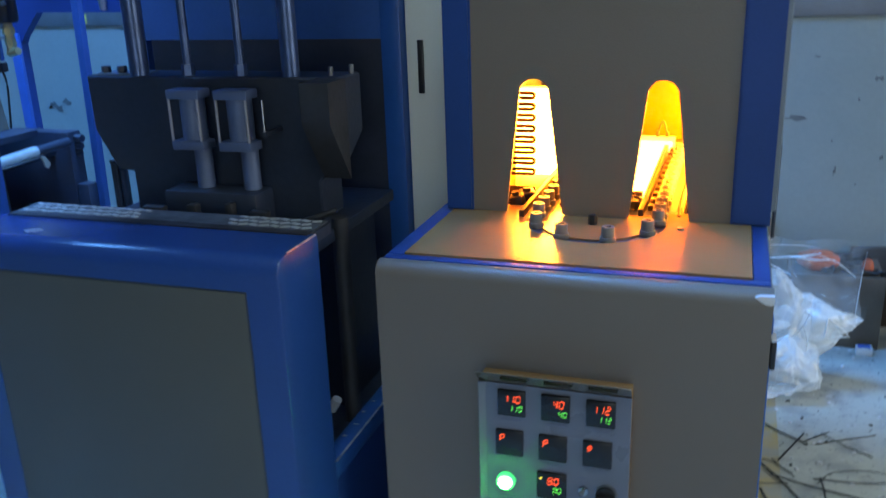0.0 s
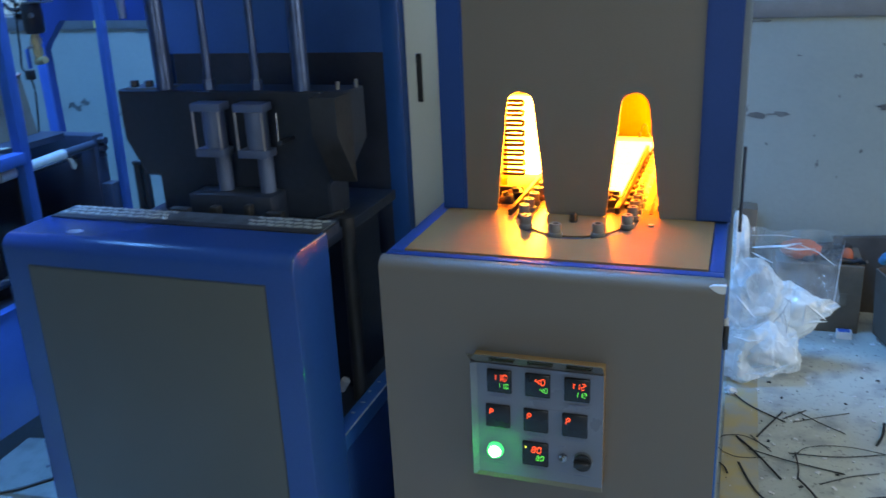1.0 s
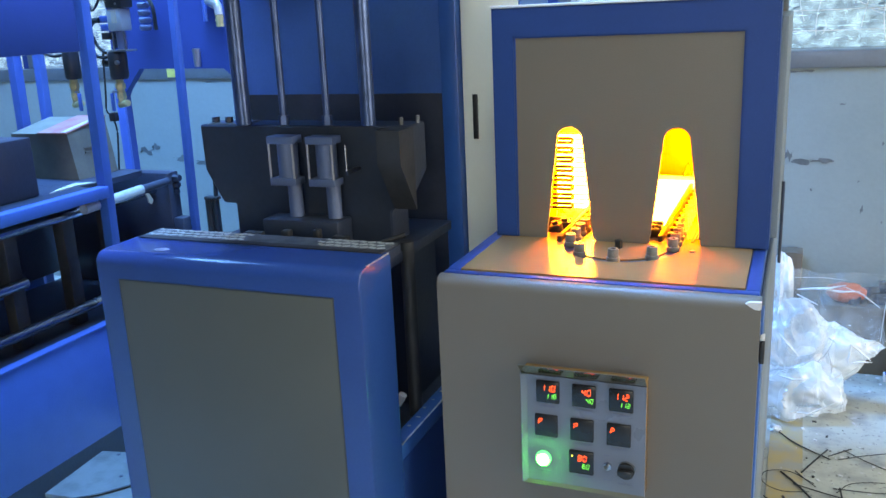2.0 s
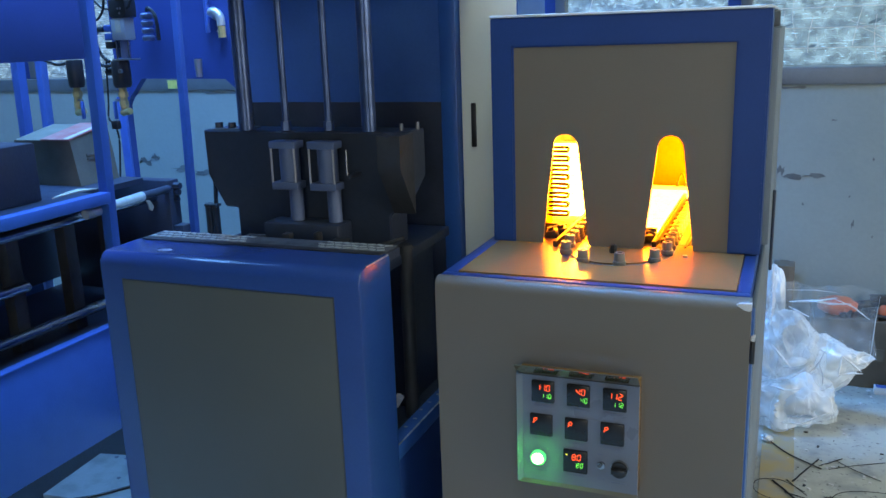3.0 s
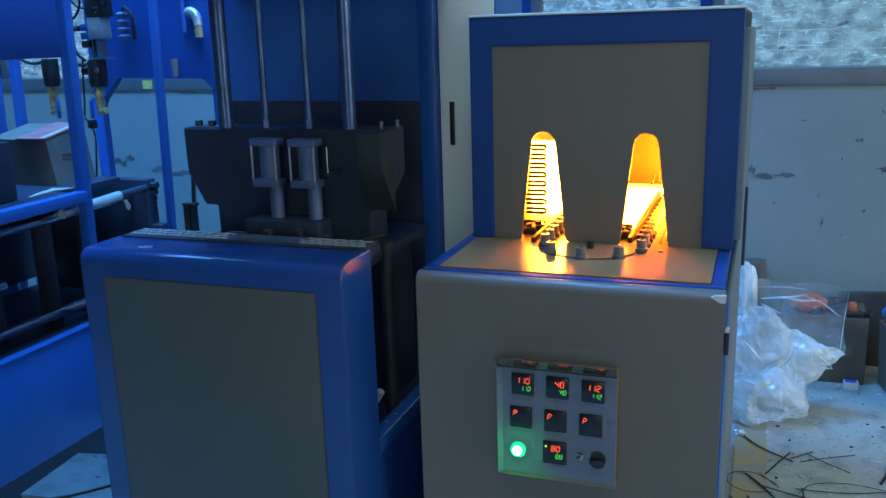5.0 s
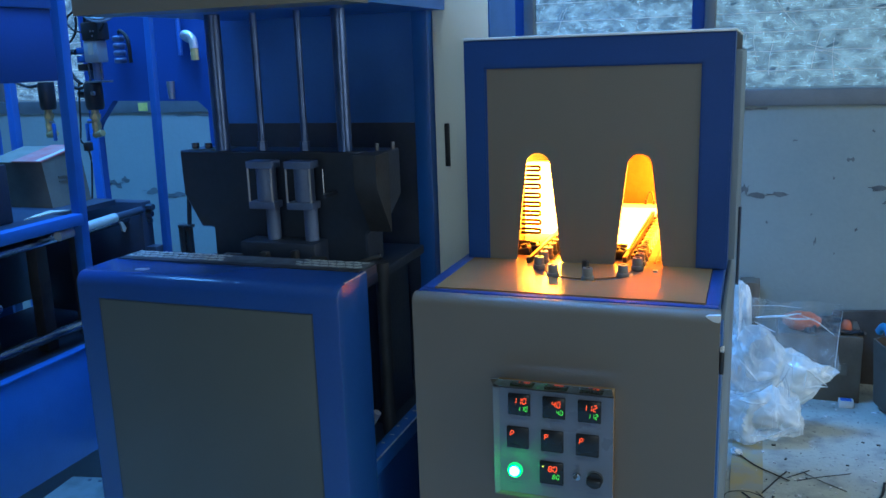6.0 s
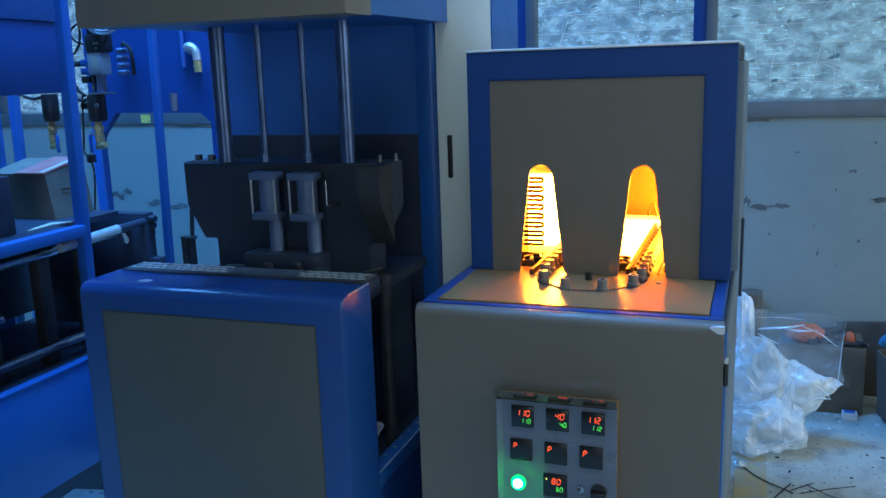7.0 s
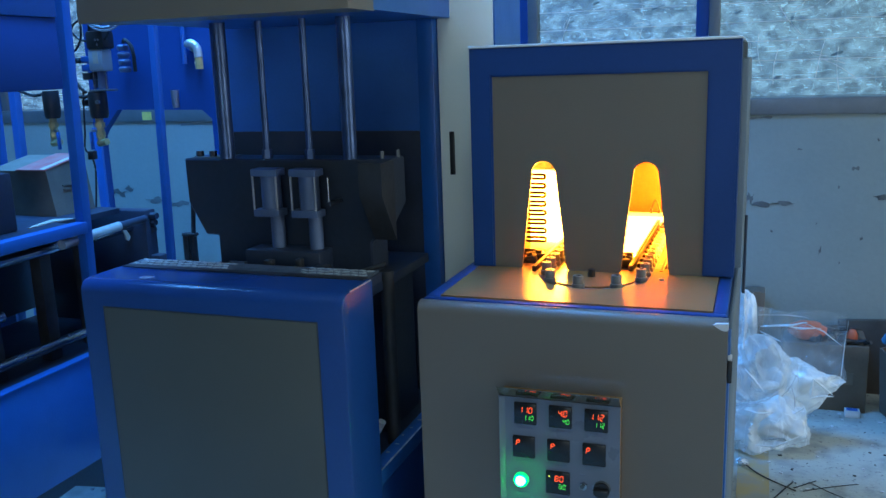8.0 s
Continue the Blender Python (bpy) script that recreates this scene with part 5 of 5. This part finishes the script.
crumple("bag_fold", (0.245, 2.985, 0.285), (0.125, 0.085, 0.135), 7.0, 0.50, bag, "upper fold of the bag")
crumple("bag_neck", (0.213, 2.99, 0.425), (0.040, 0.034, 0.165), 4.0, 0.28, bag, "drawn-out neck of the bag")
crumple("bag_fold", (0.40, 3.00, 0.215), (0.140, 0.055, 0.105), 11.0, 0.45, bag, "pointed side fold of the bag", tip=0.05)


def sheet(x0, x1, z0, z1, y, seed, material):
    bm = bmesh.new()
    nx, nz = 48, 40
    g = []
    for j in range(nz + 1):
        row = []
        for i in range(nx + 1):
            u, w = i / nx, j / nz
            x = x0 + (x1 - x0) * u
            z = z0 + (z1 - z0) * w + 0.10 * (1 - w) * max(0, u - 0.55)
            d = 0.06 * noise.noise(Vector((x * 4 + seed, z * 4, 0))) + 0.035 * abs(noise.noise(Vector((x * 10, z * 7 + seed, 3))))
            edge = max(abs(2 * u - 1), abs(2 * w - 1)) ** 3
            x += 0.018 * edge * noise.noise(Vector((z * 9, seed, 1)))
            z += 0.018 * edge * noise.noise(Vector((x * 9, seed, 5)))
            row.append(bm.verts.new((x, y - d - 0.05 * (1 - w), z + 0.012 * noise.noise(Vector((x * 7, seed, 0))))))
        g.append(row)
    for j in range(nz):
        for i in range(nx):
            bm.faces.new((g[j][i], g[j][i + 1], g[j + 1][i + 1], g[j + 1][i]))
    bmesh.ops.solidify(bm, geom=bm.faces[:], thickness=0.0012)
    return bm


part("loose_sheet", sheet(0.235, 0.40, 0.10, 0.42, 2.93, 3.0, POLY_THIN), POLY_THIN, bag, "thin clear film draped over the folds")
part("loose_sheet", sheet(0.24, 0.592, 0.15, 0.448, 3.28, 5.0, POLY_THIN), POLY_THIN, bag, "thin clear loose sheet of the bag")


def fold_ridge(pts, w, parent):
    """A crease highlight put in as a milky fold: a narrow pinched ridge that stands out of the film and tapers at both
    ends.
    """
    bm = bmesh.new()
    n = len(pts) - 1
    rows = []
    for i, p in enumerate(pts):
        a, b = Vector(pts[max(i - 1, 0)]), Vector(pts[min(i + 1, n)])
        d = (b - a).normalized()
        side = d.cross(Vector((0, -1, 0))).normalized()
        k = w * (0.15 + 0.85 * math.sin(math.pi * (0.08 + 0.84 * i / n)))
        p = Vector(p)
        rows.append([bm.verts.new(p - side * k), bm.verts.new(p + Vector((0, -0.9 * k, 0))), bm.verts.new(p + side * k)])
    for r0, r1 in zip(rows, rows[1:]):
        for q in range(2):
            bm.faces.new((r0[q], r0[q + 1], r1[q + 1], r1[q]))
    bmesh.ops.solidify(bm, geom=bm.faces[:], thickness=0.0008)
    part("fold", bm, POLY_FOLD, parent, "milky fold standing for a crease highlight", smooth=True)


for pts, w in (([(0.268, 3.20, 0.392), (0.32, 3.19, 0.402), (0.38, 3.19, 0.408), (0.44, 3.19, 0.425)], 0.0055),
               ([(0.36, 3.19, 0.404), (0.42, 3.19, 0.398), (0.49, 3.19, 0.404)], 0.0045),
               ([(0.268, 3.19, 0.376), (0.30, 3.18, 0.362), (0.345, 3.18, 0.342)], 0.0045),
               ([(0.43, 3.19, 0.420), (0.50, 3.19, 0.392), (0.56, 3.19, 0.345)], 0.0030),
               ([(0.588, 3.20, 0.440), (0.580, 3.20, 0.35), (0.575, 3.20, 0.24), (0.572, 3.19, 0.19)], 0.0018),
               ([(0.25, 3.20, 0.440), (0.36, 3.20, 0.447), (0.44, 3.20, 0.442)], 0.0016)):
    fold_ridge(pts, w, bag)
for pts, w in (([(0.205, 2.94, 0.545), (0.209, 2.935, 0.47), (0.205, 2.925, 0.38)], 0.011),
               ([(0.214, 2.86, 0.33), (0.245, 2.84, 0.30), (0.285, 2.835, 0.255)], 0.006),
               ([(0.24, 2.84, 0.205), (0.29, 2.83, 0.225), (0.335, 2.84, 0.255)], 0.006),
               ([(0.22, 2.81, 0.19), (0.27, 2.80, 0.182), (0.32, 2.80, 0.19)], 0.005),
               ([(0.245, 2.80, 0.055), (0.33, 2.79, 0.065), (0.42, 2.82, 0.105)], 0.005),
               ([(0.36, 2.88, 0.15), (0.40, 2.89, 0.165), (0.43, 2.90, 0.185)], 0.008),
               ([(0.455, 2.93, 0.285), (0.452, 2.925, 0.245), (0.448, 2.92, 0.215)], 0.006),
               ([(0.455, 2.93, 0.285), (0.49, 2.94, 0.255), (0.525, 2.95, 0.222)], 0.005),
               ([(0.452, 2.92, 0.215), (0.49, 2.93, 0.222), (0.53, 2.95, 0.216)], 0.005)):
    fold_ridge(pts, w, bag)

# strapping offcuts and litter on the floor


def strap(pts, w=0.009):
    """A flat strap lying through those places."""
    bm = bmesh.new()
    tube(bm, [(x, y, 0.0048 + z) for x, y, z in pts], w * 0.31, 6)
    for v in bm.verts:
        v.co.z = 0.003 + (v.co.z - 0.003) * 0.5
    solo("strapping_offcut", bm, STRAP, "black plastic strapping offcut on the concrete floor", "strapping", "strapping offcuts on the floor")


strap([(0.226, 2.74, 0.01), (0.29, 2.66, 0.004), (0.396, 2.576, 0.004)], 0.012)
strap([(0.308, 2.464, 0), (0.35, 2.55, 0.012), (0.39, 2.648, 0)], 0.010)
strap([(0.391, 2.601, 0), (0.43, 2.64, 0), (0.465, 2.676, 0)])
strap([(0.42, 2.585, 0), (0.50, 2.63, 0.006), (0.60, 2.69, 0)], 0.007)
strap([(0.44, 2.66, 0), (0.50, 2.60, 0.004), (0.575, 2.55, 0)], 0.007)
strap([(0.247, 2.452, 0), (0.30, 2.37, 0.006), (0.375, 2.238, 0)], 0.013)
strap([(0.284, 2.376, 0.01), (0.40, 2.34, 0.006), (0.553, 2.311, 0)], 0.010)
strap([(0.29, 2.47, 0), (0.32, 2.42, 0.005), (0.35, 2.385, 0)], 0.007)
strap([(0.345, 2.395, 0.01), (0.27, 2.45, 0.012), (0.20, 2.43, 0.01), (0.195, 2.36, 0.01), (0.25, 2.32, 0.012), (0.33, 2.34, 0.008)], 0.006)
strap([(0.40, 2.39, 0), (0.55, 2.40, 0.006), (0.72, 2.47, 0)], 0.008)
strap([(0.41, 2.36, 0.01), (0.46, 2.43, 0.012), (0.58, 2.46, 0.012), (0.75, 2.43, 0.008)], 0.006)
strap([(0.255, 2.30, 0), (0.29, 2.19, 0.004), (0.33, 2.12, 0.004), (0.41, 2.07, 0)], 0.012)
strap([(0.48, 2.24, 0), (0.57, 2.30, 0.004), (0.65, 2.34, 0)], 0.008)
strap([(0.42, 2.40, 0), (0.425, 2.31, 0.004), (0.42, 2.25, 0)], 0.009)
strap([(0.42, 2.26, 0), (0.46, 2.18, 0.004), (0.49, 2.10, 0)], 0.012)
strap([(0.60, 2.20, 0), (0.70, 2.235, 0), (0.85, 2.26, 0)], 0.012)
strap([(0.66, 2.50, 0), (0.685, 2.57, 0), (0.70, 2.65, 0)], 0.014)
strap([(0.30, 1.98, 0), (0.34, 2.03, 0), (0.39, 2.09, 0)], 0.011)
strap([(0.20, 2.28, 0.004), (0.215, 2.26, 0.006), (0.225, 2.23, 0)], 0.009)
fo = bmesh.new()
bmesh.ops.create_icosphere(fo, subdivisions=3, radius=1)
for v in fo.verts:
    k = 1 + 0.7 * noise.noise(v.co * 2.6)
    v.co = Vector((0.222 + v.co.x * 0.017 * k, 2.745 + v.co.y * 0.022 * k, max(0.0005, 0.010 + v.co.z * 0.012 * k)))
solo("foil_scrap", fo, CHROME_PALE, "crumpled silver foil scrap on the concrete floor", "foil scrap", smooth=False)
for x, y, a, w in ((0.735, 3.27, 20, 0.011), (0.765, 3.29, 60, 0.008), (0.59, 3.33, 35, 0.010), (0.80, 3.10, 10, 0.007)):
    pc = slab(bmesh.new(), [(-w, -0.4 * w), (0.2 * w, -0.7 * w), (w, 0.1 * w), (0.4 * w, 0.7 * w), (-0.7 * w, 0.6 * w)], "z", 0.0005, 0.0035)
    bmesh.ops.transform(pc, matrix=pose(x, y, 0, 0, 0, a), verts=pc.verts[:])
    solo("paper_scrap", pc, WHITECARD, "small torn white paper scrap on the concrete floor", "paper scrap", "paper scraps by the carton", smooth=False)
lt = bmesh.new()
r5 = random.Random(12)
for k in range(170):
    x, y, s = 0.20 + 0.9 * r5.random(), 1.7 + 1.7 * r5.random(), 0.0012 + 0.004 * r5.random() ** 2
    box(lt, x - s * 1.6, x + s * 1.6, y - s, y + s, 0.0004, 0.002 + s * 0.5, turn=pose(0, 0, 0, 0, 0, 180 * r5.random()))
solo("plastic_chips", lt, WHITECARD, "white plastic chips and grit on the floor", "litter", kind="stuff", smooth=False)
lt = bmesh.new()
for k in range(60):
    x, y, s = 0.22 + 1.0 * r5.random(), 1.8 + 1.7 * r5.random(), 0.001 + 0.0032 * r5.random() ** 2
    box(lt, x - s * 1.8, x + s * 1.8, y - s, y + s, 0.0004, 0.002 + s * 0.4, turn=pose(0, 0, 0, 0, 0, 180 * r5.random()))
solo("dark_grit", lt, STRAP, "dark grit and scraps on the floor", "litter", kind="stuff", smooth=False)

# ---- moving preform holders ----
LINK, SPIN = 43.3, 12.85
RC = 0.063


def holder_mesh():
    bm = bmesh.new()
    lathe(bm, [(0.0, 0.0), (0.0135, 0.0), (0.0142, 0.002), (0.0142, 0.009), (0.0132, 0.011), (0.0118, 0.0115), (0.0114, 0.028), (0.0106, 0.0295), (0.0062, 0.0295), (0.0058, 0.027), (0.0054, 0.012), (0.0, 0.012)], n=22)
    return finish(bm, "preform_holder", HOLDER)


HOLDER_MESH = holder_mesh()
holders = []
for k in range(-19, 16):
    ob = new("preform_holder", HOLDER_MESH)
    tagged(ob, "pale ceramic preform holder riding in the deck slot", "preform holder", "holders on the chain")
    holders.append((ob, 19.5 + LINK * k))


def holder_place(angle):
    """Where a holder stands when its link has run to that angle round the front sprocket."""
    if angle < -90:
        return CX - CR, CY + radians(-90 - angle) * RC
    if angle > 90:
        return CX + CR, CY + radians(angle - 90) * RC
    return CX + CR * math.sin(radians(angle)), CY - CR * math.cos(radians(angle))


def motions():
    for ob, a0 in holders:
        rows = []
        for i in range(33):
            t = i * 0.25
            x, y = holder_place(a0 + SPIN * t)
            rows.append((t, pose(x, y, DZ + 0.0)))
        walk(ob, rows)


motions()
